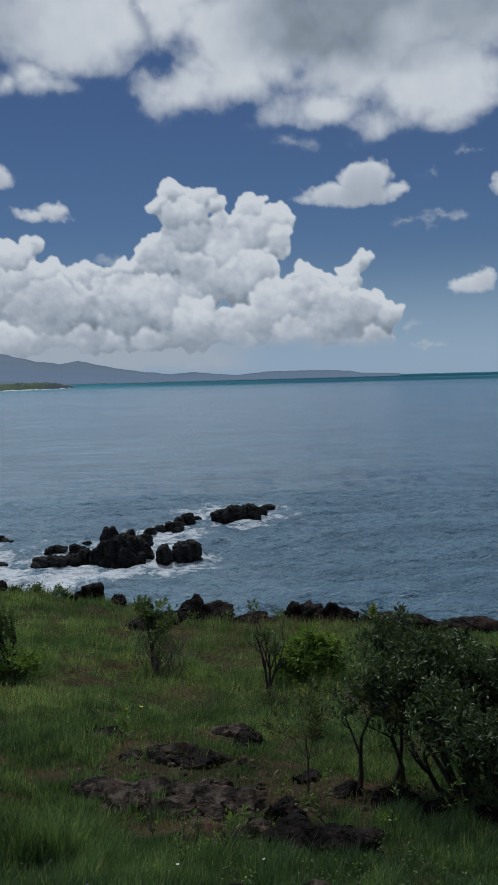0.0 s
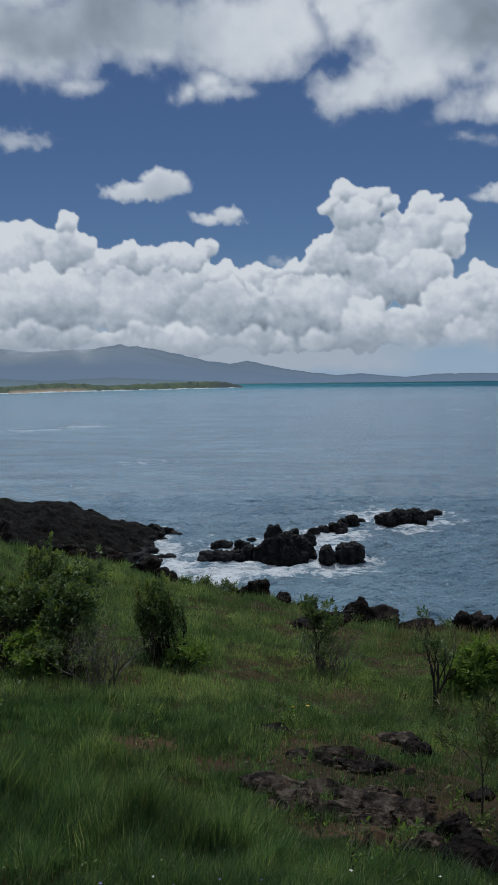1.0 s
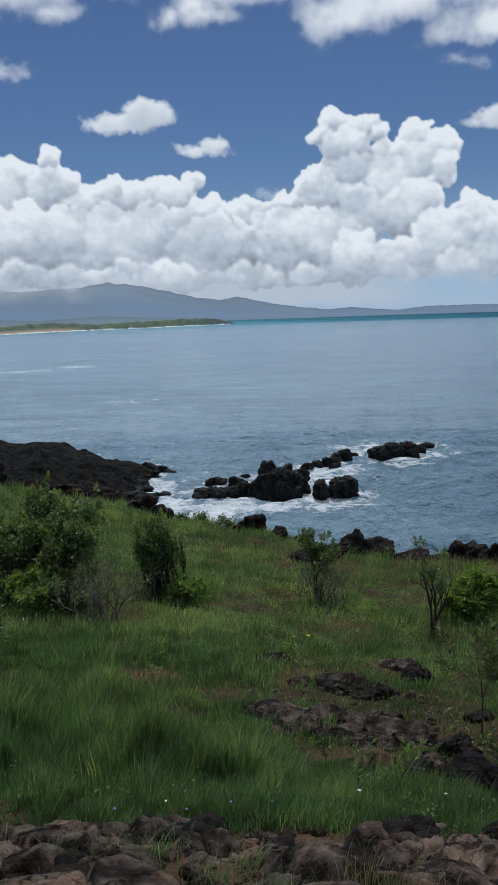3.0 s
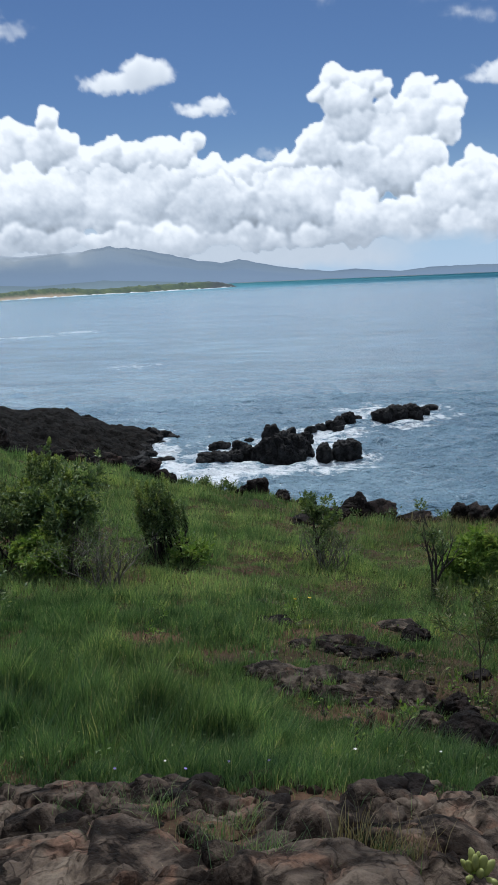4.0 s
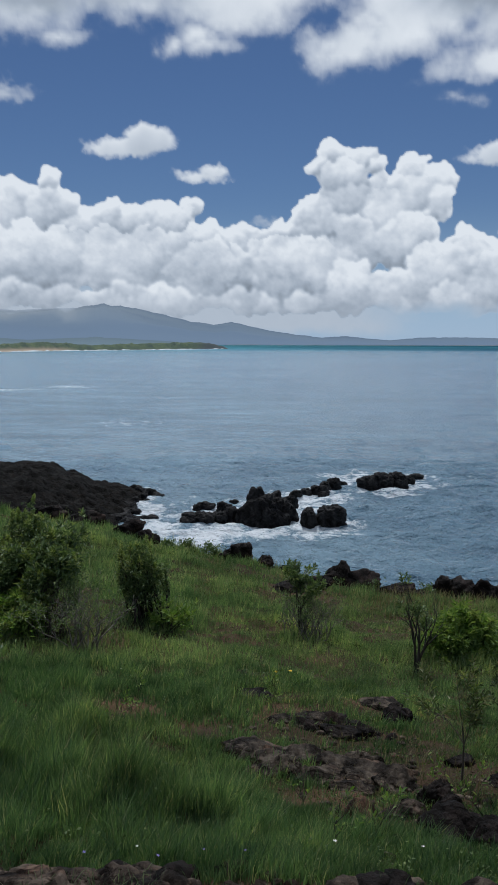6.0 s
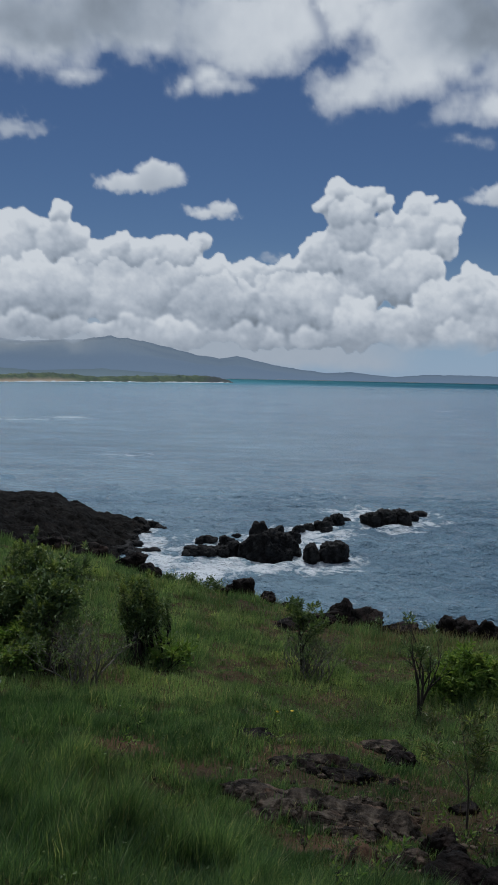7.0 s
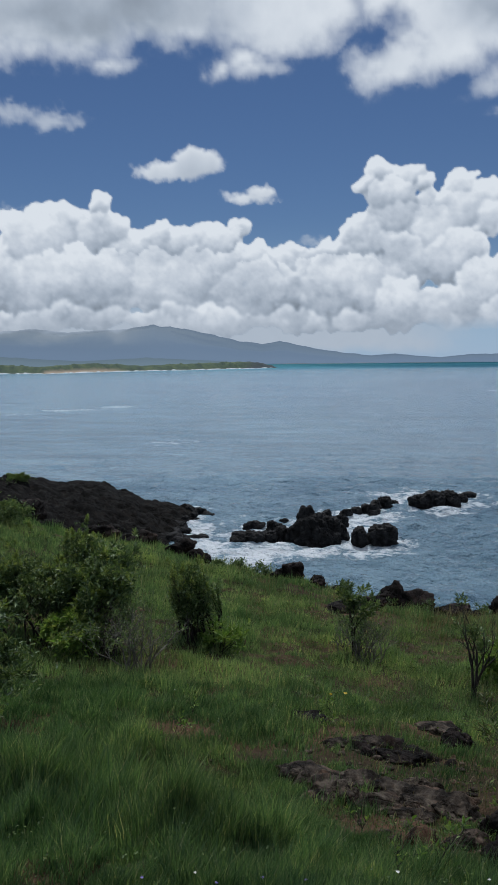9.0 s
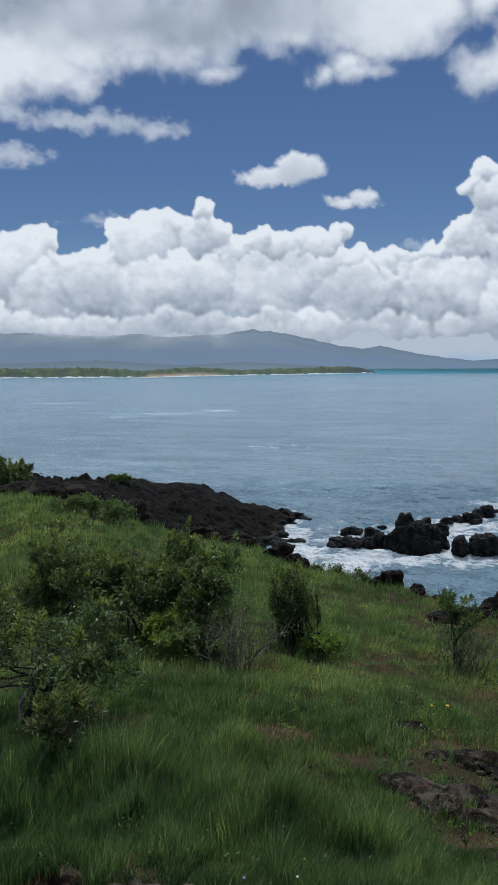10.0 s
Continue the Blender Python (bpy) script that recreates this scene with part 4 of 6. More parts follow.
def build_promontory():
    """The black lava point that shelters the cove."""
    a = np.arange(16.6, 46, 0.1)
    top = np.interp(a, [16.6, 17.0, 18.1, 18.9, 19.7, 20.9, 21.7, 22.4, 22.7, 23.4, 24.4, 25.5, 26.7, 27.6, 29.3, 30.1, 31.6, 33.1, 34.7, 36, 40, 56],
                    [-10.8, -10.55, -9.95, -9.7, -9.5, -9.25, -8.83, -8.72, -8.6, -8.25, -7.9, -7.76, -7.88, -7.5, -7.35, -7.45, -7.58, -7.6, -7.24, -7.0, -6.6, -5.8])
    crest_d = np.interp(a, [16.6, 20, 26, 34, 56], [97, 97, 98, 88, 84])
    foot_d = np.interp(a, [16.6, 17.6, 18.2, 19, 21, 56], [95.5, 92, 86, 80, 72, 50])
    t = np.concatenate([np.linspace(0, 1, 110), np.linspace(1.04, 1.5, 14)])
    A, T = np.meshgrid(a, t)
    D = foot_d[None] + (crest_d - foot_d)[None] * T
    crest = EYE_Z + crest_d * np.tan(np.radians(top))
    X, Y = -D * np.sin(np.radians(A)), D * np.cos(np.radians(A))
    f1 = worley(flat3(X, Y, 0.5), 91)[0]
    wx, wy = X + 1.2 * fbm(flat3(X, Y, 0.35), 3, 94), Y + 1.2 * fbm(flat3(X, Y, 0.35), 3, 95)
    rough = 0.6 * fbm(flat3(wx, wy, 0.16), 6, 93, 0.55) + 0.3 * fbm(flat3(X, Y, 1.3), 4, 96, 0.65) + 0.3 * (0.5 - f1)
    for scale, amp in ((0.3, 0.5), (0.8, 0.45), (1.7, 0.22)):
        v, jn = blocks(flat3(wx, wy, scale), 97)
        rough = rough + amp * (v - 0.5) * smooth(0.0, 0.25, jn)
    up = np.where(T < 1, np.clip(T, 0, 1) ** 0.75, 1 - (T - 1) * 2.6)
    edge = smooth(16.6, 18.5, A)
    Z = -0.6 + (crest[None] + 0.6) * up + rough * (0.35 + 0.65 * edge) * np.where(T < 1, 1 - 0.7 * smooth(0.75, 1.0, T), 1)
    me = mesh_of("promontory", np.stack([X, Y, Z], -1), grid_faces(*A.shape), [ROCK_POINT])
    return tagged(new("promontory", me), "long black lava rock point running into the sea", "rocky point", kind="structure")


build_promontory()

# broken rocks at the point's end and along its shore
for k, (az, d, w, h) in enumerate([(16.7, 97.0, 1.3, 0.5), (17.2, 97.6, 1.8, 0.8), (17.6, 95.5, 1.5, 0.7), (18.0, 97.5, 2.0, 1.1), (18.3, 93.0, 1.6, 0.8), (18.6, 90.0, 1.8, 0.7), (18.2, 87.5, 1.4, 0.6), (18.9, 86.0, 1.8, 0.8),
                                   (18.1, 84.0, 1.6, 0.5), (18.5, 82.0, 1.9, 0.7), (17.4, 93.2, 1.0, 0.4), (19.2, 83.5, 2.2, 1.0), (16.3, 96.4, 0.8, 0.3)]):
    x, y = polar(az, d)
    rock(x, y, (w, w * 0.8, h * 1.6), 400 + k, ROCK_BLACK, "broken black rock at the edge of the point", 0.42, k * 37.0, 0.0, 4, 0.22, 0.6, group="shore rocks")

# rocks along the brow: azimuth, distance, width, depth, height, seed
RIM_ROCKS = [(11.6, 18.6, 0.42, 0.4, 0.28, 31), (10.8, 18.6, 0.5, 0.45, 0.46, 30), (3.85, 18.45, 0.62, 0.45, 0.44, 32), (3.1, 18.5, 1.4, 0.6, 0.4, 33), (4.9, 18.5, 0.6, 0.5, 0.22, 34), (0.2, 18.2, 1.1, 0.5, 0.2, 35),
             (-3.2, 17.8, 0.36, 0.4, 0.4, 36), (-4.2, 17.75, 0.62, 0.5, 0.42, 37), (-4.9, 17.7, 0.5, 0.4, 0.34, 54), (-6.0, 17.6, 0.6, 0.45, 0.4, 38), (-6.9, 17.5, 0.6, 0.4, 0.3, 55), (-14.5, 16.6, 1.4, 0.6, 0.24, 39), (7.4, 18.5, 0.5, 0.4, 0.2, 40), (9.0, 18.6, 0.4, 0.35, 0.18, 41),
             (5.8, 16.6, 0.9, 0.4, 0.2, 42), (7.6, 15.6, 1.0, 0.4, 0.16, 43), (21.5, 21.2, 1.1, 0.6, 0.3, 44), (24.0, 21.8, 0.9, 0.6, 0.3, 45), (28.6, 23.0, 1.0, 0.6, 0.5, 46), (33.8, 25.4, 1.8, 0.8, 0.4, 47),
             (36.0, 26.5, 1.4, 0.8, 0.4, 48), (18.6, 20.2, 0.8, 0.5, 0.3, 49), (17.4, 20.0, 0.5, 0.4, 0.25, 50), (-9.0, 17.0, 1.1, 0.5, 0.22, 51), (-1.4, 18.1, 0.7, 0.4, 0.18, 52), (-11.8, 16.8, 0.9, 0.5, 0.22, 53)]
for az, d, w, dp, h, seed in RIM_ROCKS:
    x, y = polar(az, d)
    rock(x, y, (w * 1.1, dp, h * 1.65), seed, ROCK_RIM, "dark reddish-brown rock on the grassy brow", 0.3, az + seed * 13 % 40, rough=0.22, knobs=0.4, group="rocks on the brow")

# the bedrock ledge at the viewer's feet: x, y, width, depth, height, yaw, seed
LEDGE = [(-1.42, 2.74, 0.52, 0.4, 0.32, 12, 61), (-0.86, 2.32, 0.68, 0.46, 0.36, -14, 62), (-1.26, 2.24, 0.42, 0.36, 0.3, 30, 63), (-1.0, 2.64, 0.36, 0.2, 0.2, -8, 64), (-1.1, 3.08, 0.36, 0.26, 0.26, 5, 65), (-0.9, 2.98, 0.3, 0.24, 0.24, -20, 66),
         (-0.77, 2.88, 0.2, 0.16, 0.18, 40, 67), (-1.32, 3.14, 0.32, 0.22, 0.2, 15, 68), (-1.62, 3.12, 0.36, 0.24, 0.2, 8, 69), (-1.86, 3.08, 0.38, 0.28, 0.22, 50, 70), (-2.15, 2.98, 0.52, 0.4, 0.3, -10, 71), (-1.92, 2.48, 0.52, 0.46, 0.34, 20, 72),
         (-0.77, 2.58, 0.13, 0.1, 0.15, -30, 73), (-0.71, 2.51, 0.14, 0.11, 0.14, 10, 74), (-0.65, 2.44, 0.15, 0.12, 0.14, 30, 75), (-0.58, 2.34, 0.24, 0.2, 0.2, 0, 76), (-0.83, 2.78, 0.11, 0.09, 0.17, 70, 77), (-0.67, 2.84, 0.11, 0.09, 0.13, 25, 78),
         (-0.34, 2.56, 0.44, 0.36, 0.34, 15, 79), (-0.09, 2.74, 0.2, 0.24, 0.26, 0, 80), (0.2, 2.54, 0.46, 0.36, 0.32, -12, 81), (0.31, 2.88, 0.4, 0.24, 0.24, 20, 82), (0.08, 2.82, 0.2, 0.16, 0.16, 45, 83), (-0.5, 2.16, 0.32, 0.28, 0.22, 0, 84),
         (-0.04, 2.33, 0.22, 0.18, 0.18, 33, 85), (0.58, 2.72, 0.5, 0.4, 0.3, 15, 86)]


def ledge_back(x, y):
    """How far the ledge reaches from the viewer, by the way one looks."""
    return np.interp(np.degrees(np.arctan2(-x, y)), [-12, -6, 1, 7, 12, 18, 30, 42], [3.2, 3.1, 2.96, 2.93, 3.03, 3.3, 3.5, 3.6])


for x, y, w, dp, h, yaw, seed in LEDGE:
    rock(x, y, (w, dp, h * 1.0), seed, ROCK_BROWN, "weathered brown bedrock block, cracked, with reddish patches", 0.7, yaw, level=5, rough=0.12, planes=18, group="bedrock ledge")

def build_bedrock():
    """The bedrock itself: a jointed, blocky sheet between the loose blocks."""
    x, y = np.meshgrid(np.arange(-2.7, 1.1, 0.014), np.arange(1.1, 3.35, 0.014))
    z = ground_z(x, y)
    p = flat3(x, y, 1.0)
    wx, wy = x + 0.1 * fbm(p * 3.0, 4, 701), y + 0.1 * fbm(p * 3.0 + 5, 4, 702)
    h = 0.07 * fbm(p * 1.6, 3, 703)
    for scale, amp, depth, seed in ((2.1, 0.085, 0.05, 711), (5.0, 0.026, 0.02, 712), (12.0, 0.009, 0.007, 713)):
        v, joint = blocks(flat3(wx, wy * 1.35, scale), seed)
        tilt = np.sin(v * 40) * np.sin(x * scale * 1.3 + v * 9) + np.cos(v * 57) * np.sin(y * scale * 1.5 + v * 17)
        h = h + amp * (v - 0.5 + 0.25 * tilt) * smooth(0.0, 0.2, joint) - depth * smooth(0.08, 0.0, joint)
    h = h + 0.012 * fbm(p * 9, 5, 704, 0.6)
    over = np.hypot(x, y) - ledge_back(x, y) + 0.12 * fbm(p * 1.8, 3, 705)
    inside = smooth(0.1, -0.06, over) * smooth(1.1, 1.5, y + 0.15 * fbm(p * 2, 3, 706)) * smooth(-2.7, -2.3, x) * smooth(1.1, 0.8, x)
    co = np.stack([x, y, z - 0.14 + inside * (0.19 + h)], -1)
    me = mesh_of("bedrock", co, grid_faces(*x.shape), [ROCK_BROWN])
    return tagged(new("bedrock", me), "weathered brown bedrock outcrop with dark joints and reddish patches", "rock", kind="structure")


build_bedrock()

# small broken blocks in the joints and along the back of the ledge
rng = np.random.default_rng(95)
for k in range(34):
    x, y, w = rng.uniform(-2.2, 0.7), rng.uniform(2.55, 3.2), rng.uniform(0.09, 0.2)
    y = float(ledge_back(x, y)) * math.cos(math.atan2(x, y)) - rng.uniform(0.02, 0.2) if k % 3 else y
    rock(x, y, (w * 1.3, w, w * 0.9), 600 + k, ROCK_RIM if k % 2 else ROCK_BROWN, "small broken block of dark bedrock", 0.42, rng.uniform(0, 90), level=3, rough=0.2, group="broken blocks of the ledge")

# slabs and stones set in the slope
SLOPE = []
for k, (x, y, w, dp, h, mat) in enumerate([
        (-0.95, 5.62, 0.5, 0.34, 0.2, ROCK_SLAB), (-0.68, 5.6, 0.42, 0.36, 0.22, ROCK_SLAB), (-0.42, 5.52, 0.4, 0.3, 0.2, ROCK_SLAB), (-0.2, 5.42, 0.46, 0.32, 0.24, ROCK_SLAB), (0.02, 5.3, 0.34, 0.3, 0.26, ROCK_SLAB),
        (-0.82, 5.36, 0.36, 0.24, 0.14, ROCK_SLAB), (-0.5, 5.26, 0.34, 0.22, 0.14, ROCK_SLAB), (-0.25, 5.16, 0.32, 0.2, 0.14, ROCK_SLAB), (-1.12, 5.74, 0.26, 0.2, 0.12, ROCK_SLAB), (-0.55, 5.78, 0.3, 0.2, 0.12, ROCK_SLAB),
        (0.03, 7.2, 0.3, 0.3, 0.3, ROCK_RIM), (-0.12, 7.6, 0.44, 0.4, 0.2, ROCK_SLAB), (-0.42, 6.5, 0.4, 0.3, 0.16, ROCK_RIM), (-0.66, 6.75, 0.3, 0.24, 0.16, ROCK_SLAB), (-0.95, 6.6, 0.24, 0.2, 0.16, ROCK_SLAB),
        (-1.35, 7.45, 0.34, 0.24, 0.1, ROCK_RIM), (-1.18, 7.38, 0.24, 0.2, 0.1, ROCK_RIM), (0.02, 3.1, 0.22, 0.17, 0.15, ROCK_RIM), (0.24, 5.02, 0.26, 0.24, 0.36, ROCK_RIM), (0.36, 4.85, 0.24, 0.22, 0.26, ROCK_RIM),
        (0.36, 4.4, 0.4, 0.34, 0.36, ROCK_RIM), (0.58, 4.3, 0.34, 0.3, 0.34, ROCK_RIM), (0.1, 4.72, 0.26, 0.2, 0.2, ROCK_BROWN), (0.0, 4.62, 0.18, 0.16, 0.14, ROCK_BROWN), (1.05, 5.35, 0.36, 0.3, 0.26, ROCK_RIM),
        (1.3, 5.2, 0.3, 0.26, 0.22, ROCK_RIM), (0.75, 5.6, 0.28, 0.22, 0.18, ROCK_RIM), (1.65, 5.1, 0.34, 0.26, 0.22, ROCK_RIM), (-2.1, 5.75, 0.2, 0.16, 0.08, ROCK_RIM), (0.5, 6.0, 0.24, 0.2, 0.14, ROCK_RIM)]):
    SLOPE.append((x, y, w, dp, h, (k * 47) % 60 - 30, 500 + k, mat))
for x, y, w, dp, h, yaw, seed, mat in SLOPE:
    rock(x, y, (w, dp, h * 0.8), seed, mat, "dark weathered rock half sunk in the grassy slope", 0.46, yaw, level=5, rough=0.2, knobs=0.3, planes=14, group="rocks in the slope")
rock(-0.17, 4.52, (0.19, 0.15, 0.15), 93, ROCK_ORANGE, "small rounded orange-brown stone in the grass", 0.25, 10, rough=0.08)


def outcrop(cx, cy, rx, ry, lift, seed, mat, label):
    """A low jointed sheet of rock that breaks through the slope."""
    x, y = np.meshgrid(np.arange(cx - rx * 1.2, cx + rx * 1.2, 0.018), np.arange(cy - ry * 1.2, cy + ry * 1.2, 0.018))
    p = flat3(x, y, 1.0)
    wx, wy = x + 0.08 * fbm(p * 3.0, 4, seed), y + 0.08 * fbm(p * 3.0 + 5, 4, seed + 1)
    h = 0.05 * fbm(p * 2.2, 3, seed + 2) + 0.01 * fbm(p * 16, 4, seed + 3)
    for scale, amp, depth, k in ((3.2, 0.09, 0.05, 5), (8.0, 0.04, 0.022, 6)):
        v, joint = blocks(flat3(wx, wy * 1.5, scale), seed + k)
        h = h + amp * (v - 0.5) * smooth(0.0, 0.06, joint) - depth * smooth(0.08, 0.0, joint)
    r = np.hypot((x - cx) / rx, (y - cy) / ry) + 0.35 * fbm(p * 2.6, 4, seed + 8)
    z = ground_z(x, y) - 0.16 + smooth(1.05, 0.7, r) * (0.16 + lift + h)
    me = mesh_of("outcrop", np.stack([x, y, z], -1), grid_faces(*x.shape), [mat])
    return tagged(new("outcrop", me), label, "rock", "outcrops in the slope")


outcrop(-0.5, 5.5, 0.72, 0.36, 0.06, 721, ROCK_SLAB, "flat grey-brown rock slab with dark joints in the grass")
outcrop(-0.5, 6.65, 0.5, 0.3, 0.05, 731, ROCK_RIM, "dark brown rock outcrop half covered by grass")
outcrop(0.55, 4.55, 0.4, 0.34, 0.06, 741, ROCK_RIM, "dark rock outcrop below the shrub")
outcrop(-1.4, 8.2, 0.34, 0.24, 0.02, 751, ROCK_BROWN, "low reddish-brown rock at the level of the soil")


# ---- plants ----
def tubes(segments, sides=5):
    """Tapered round limbs: rows of start, end, start radius, end radius."""
    seg = np.array([[*a, *b, ra, rb] for a, b, ra, rb in segments], float)
    a, b, ra, rb = seg[:, :3], seg[:, 3:6], seg[:, 6], seg[:, 7]
    d = b - a
    d /= np.linalg.norm(d, axis=1, keepdims=True) + 1e-9
    u = np.cross(d, np.where(np.abs(d[:, 2:3]) > 0.9, [[1.0, 0, 0]], [[0, 0, 1.0]]))
    u /= np.linalg.norm(u, axis=1, keepdims=True) + 1e-9
    w = np.cross(d, u)
    ang = np.arange(sides) / sides * 2 * np.pi
    ring = np.cos(ang)[None, :, None] * u[:, None] + np.sin(ang)[None, :, None] * w[:, None]
    co = np.concatenate([a[:, None] + ring * ra[:, None, None], b[:, None] + ring * rb[:, None, None]], 1).reshape(-1, 3)
    k = np.arange(sides)
    quad = np.stack([k, (k + 1) % sides, sides + (k + 1) % sides, sides + k], -1)
    return co, (np.arange(len(seg))[:, None, None] * 2 * sides + quad[None]).reshape(-1, 4)


def leaf_blades(at, way, size, width, rng, droop=0.25):
    """Folded pointed leaves: where, which way, how long."""
    n = len(at)
    way = way / (np.linalg.norm(way, axis=1, keepdims=True) + 1e-9)
    side = np.cross(way, rng.normal(size=(n, 3)) * 0.5 + [0, 0, 1.0])
    side /= np.linalg.norm(side, axis=1, keepdims=True) + 1e-9
    up = np.cross(side, way)
    L, W = (size * rng.uniform(0.7, 1.2, n))[:, None], (width * rng.uniform(0.8, 1.2, n))[:, None]
    mid1, mid2, tip = at + way * L * 0.35, at + way * L * 0.75 - up * L * droop * 0.4, at + way * L - up * L * droop
    co = np.stack([at, mid1 + side * W + up * W * 0.35, mid2 + side * W * 0.8 + up * W * 0.3, tip, mid2 - side * W * 0.8 + up * W * 0.3, mid1 - side * W + up * W * 0.35], 1).reshape(-1, 3)
    quads = (np.arange(n)[:, None, None] * 6 + np.array([[0, 1, 2, 3], [0, 3, 4, 5]])[None]).reshape(-1, 4)
    return co, quads


def grow(rng, height, width, stems, levels, spread, lean=(0, 0), wiggle=0.25, base=0.03):
    """Limbs from the root up; returns segments, and the twigs' ends with their directions."""
    segs, tips = [], []

    def limb(p, d, length, radius, level):
        n = 3
        for k in range(n):
            d = d + rng.normal(size=3) * wiggle * 0.5 + np.array([0, 0, 0.06])
            d /= np.linalg.norm(d)
            q = p + d * length / n
            r2 = radius * (1 - 0.45 * (k + 1) / n)
            segs.append((p, q, radius * (1 - 0.45 * k / n), r2))
            if level < levels and k > 0:
                for _ in range(rng.integers(1, 3)):
                    side = rng.normal(size=3)
                    side[2] = abs(side[2]) * 0.5
                    side /= np.linalg.norm(side)
                    limb(q, d * (1 - spread) + side * spread, length * rng.uniform(0.45, 0.75), r2 * 0.7, level + 1)
            p = q
        tips.append((p, d))

    for s in range(stems):
        ang = rng.uniform(0, 2 * np.pi)
        out = rng.uniform(0.1, 1.0) * width / max(height, 0.1) * 0.5
        d = np.array([math.cos(ang) * out + lean[0], math.sin(ang) * out + lean[1], 1.0])
        foot = np.array([rng.normal() * base, rng.normal() * base, -0.04])
        segs.append((np.array([0, 0, -0.09]), foot, 0.008, 0.008))
        limb(foot, d / np.linalg.norm(d), height * rng.uniform(0.5, 0.65), 0.012 * height + 0.006, 0)
    return segs, tips


def shrub(name, label, category, x, y, height, width, seed, leaf_mat, leaf=0.06, leaf_w=0.014, per_tip=7, stems=4, levels=3, spread=0.5, fill=0, lean=(0, 0), bark=None, wiggle=0.25, crown_low=0.25, stem_r=1.0, droop=0.25, low=0.0, shoots=0, top_lit_share=0.0, young_lit_mat=None, shoot_reach=0.19, uneven=0.45, gaps=-0.22, base=None):
    """A woody plant: trunk and limbs, and a crown of single leaves in rosettes at the twigs' ends; fill adds leaves inside the crown."""
    rng = np.random.default_rng(seed)
    segs, tips = grow(rng, height, width, stems, levels, spread, lean, wiggle, base if base is not None else 0.2 * width if crown_low == 0 else 0.03)
    pts = np.array([t[0] for t in tips])
    # fit the crown to its height and width
    s = np.array([width / max(np.ptp(pts[:, 0]), 1e-3), width / max(np.ptp(pts[:, 1]), 1e-3), height / max(pts[:, 2].max(), 1e-3)])
    off = np.array([pts[:, 0].mean(), pts[:, 1].mean(), 0.0])
    s[:2] = np.clip(s[:2], 0.3, 1.5)

    def fit(p):
        p = np.asarray(p)
        k = np.clip(p[..., 2:3] / (height * 0.5), 0, 1)
        q = p * s
        q[..., :2] -= (off * s)[:2] * k * (0 if lean != (0, 0) else 1)
        # an uneven outline: some sides and tops grow further out
        way = q / (np.linalg.norm(q, axis=-1, keepdims=True) + 1e-6)
        return q * (1 + np.array([1, 1, 0.35]) * (uneven if stems > 3 else 0.1) * k * vnoise(way * 2.1 + seed * 1.7, seed)[..., None])

    segs = [(fit(a), fit(b), ra * stem_r, rb * stem_r) for a, b, ra, rb in segs]
    # long young shoots that stand out of the crown
    long_tips = []
    for k in rng.integers(0, len(tips), shoots):
        p, d = fit(tips[k][0]), tips[k][1] * 0.5 + rng.normal(size=3) * 0.25 + [0, 0, 0.9]
        d /= np.linalg.norm(d)
        q = p + d * height * rng.uniform(0.06, shoot_reach)
        segs.append((p, q, 0.004, 0.002))
        long_tips += [(p + (q - p) * t, d) for t in (0.45, 0.75, 1.0)]
    root = tagged(new(name), label, category)
    root.location = (x, y, float(ground_z(x, y)) - low)
    part("trunk", mesh_of("trunk", *tubes(segs, 5 if stems < 4 else 3), [bark or BARK]), root)
    # the crown is open: whole twigs are bare where the plant thins out
    crown = np.array([fit(p) for p, d in tips])
    thin = vnoise(crown * (2.6 / max(width, 0.3)) + seed * 0.37, seed + 3) + 0.5 * vnoise(crown * (6.0 / max(width, 0.3)) + seed, seed + 4)
    leafy = (thin > gaps) & (crown[:, 2] > crown_low * height)
    at, way, fresh = [], [], []
    ends = [(crown[n], tips[n][1], n) for n in np.nonzero(leafy)[0]] + [(p, d, len(tips)) for p, d in long_tips]
    for p, d, n in ends:
        # shoots are young; some upper tufts are coloured pale for the light on top
        young = n >= len(tips) or (p[2] > 0.6 * height and rng.uniform() < top_lit_share)
        # a rosette of leaves round the twig's end, open to the light
        d = d * 0.6 + np.array([0, 0, 0.5])
        d /= np.linalg.norm(d)
        count = rng.integers(max(per_tip - 2, 1), per_tip + 3)
        turn = rng.uniform(0, 6.28) + np.arange(count) * 2.4
        u = np.cross(d, [0.3, 0.9, 0.2])
        u /= np.linalg.norm(u)
        w = np.cross(d, u)
        open_out = np.linspace(1.5, 0.35, count)[:, None] + rng.normal(size=(count, 1)) * 0.2
        ray = (np.cos(turn)[:, None] * u + np.sin(turn)[:, None] * w) * open_out + d
        at += list(p + d * np.linspace(-0.9, 0.2, count)[:, None] * leaf + ray * leaf * 0.08)
        way += list(ray)
        fresh += [young] * count
    if fill and leafy.any():
        # older leaves further in along the twigs
        c, wood = crown[leafy], np.array([tips[n][1] for n in np.nonzero(leafy)[0]])
        weight = rng.exponential(size=len(c)) ** 1.2 + 0.1
        pick = rng.choice(len(c), fill, p=weight / weight.sum())
        back = rng.uniform(0.3, 4.0, (fill, 1))
        at += list(c[pick] - wood[pick] * leaf * back + rng.normal(size=(fill, 3)) * np.array([1, 1, 0.7]) * leaf * (0.7 + 0.35 * back))
        way += list(rng.normal(size=(fill, 3)) + [0, 0, 0.5])
        fresh += [False] * fill
    at, way, fresh = np.array(at), np.array(way), np.array(fresh, bool)
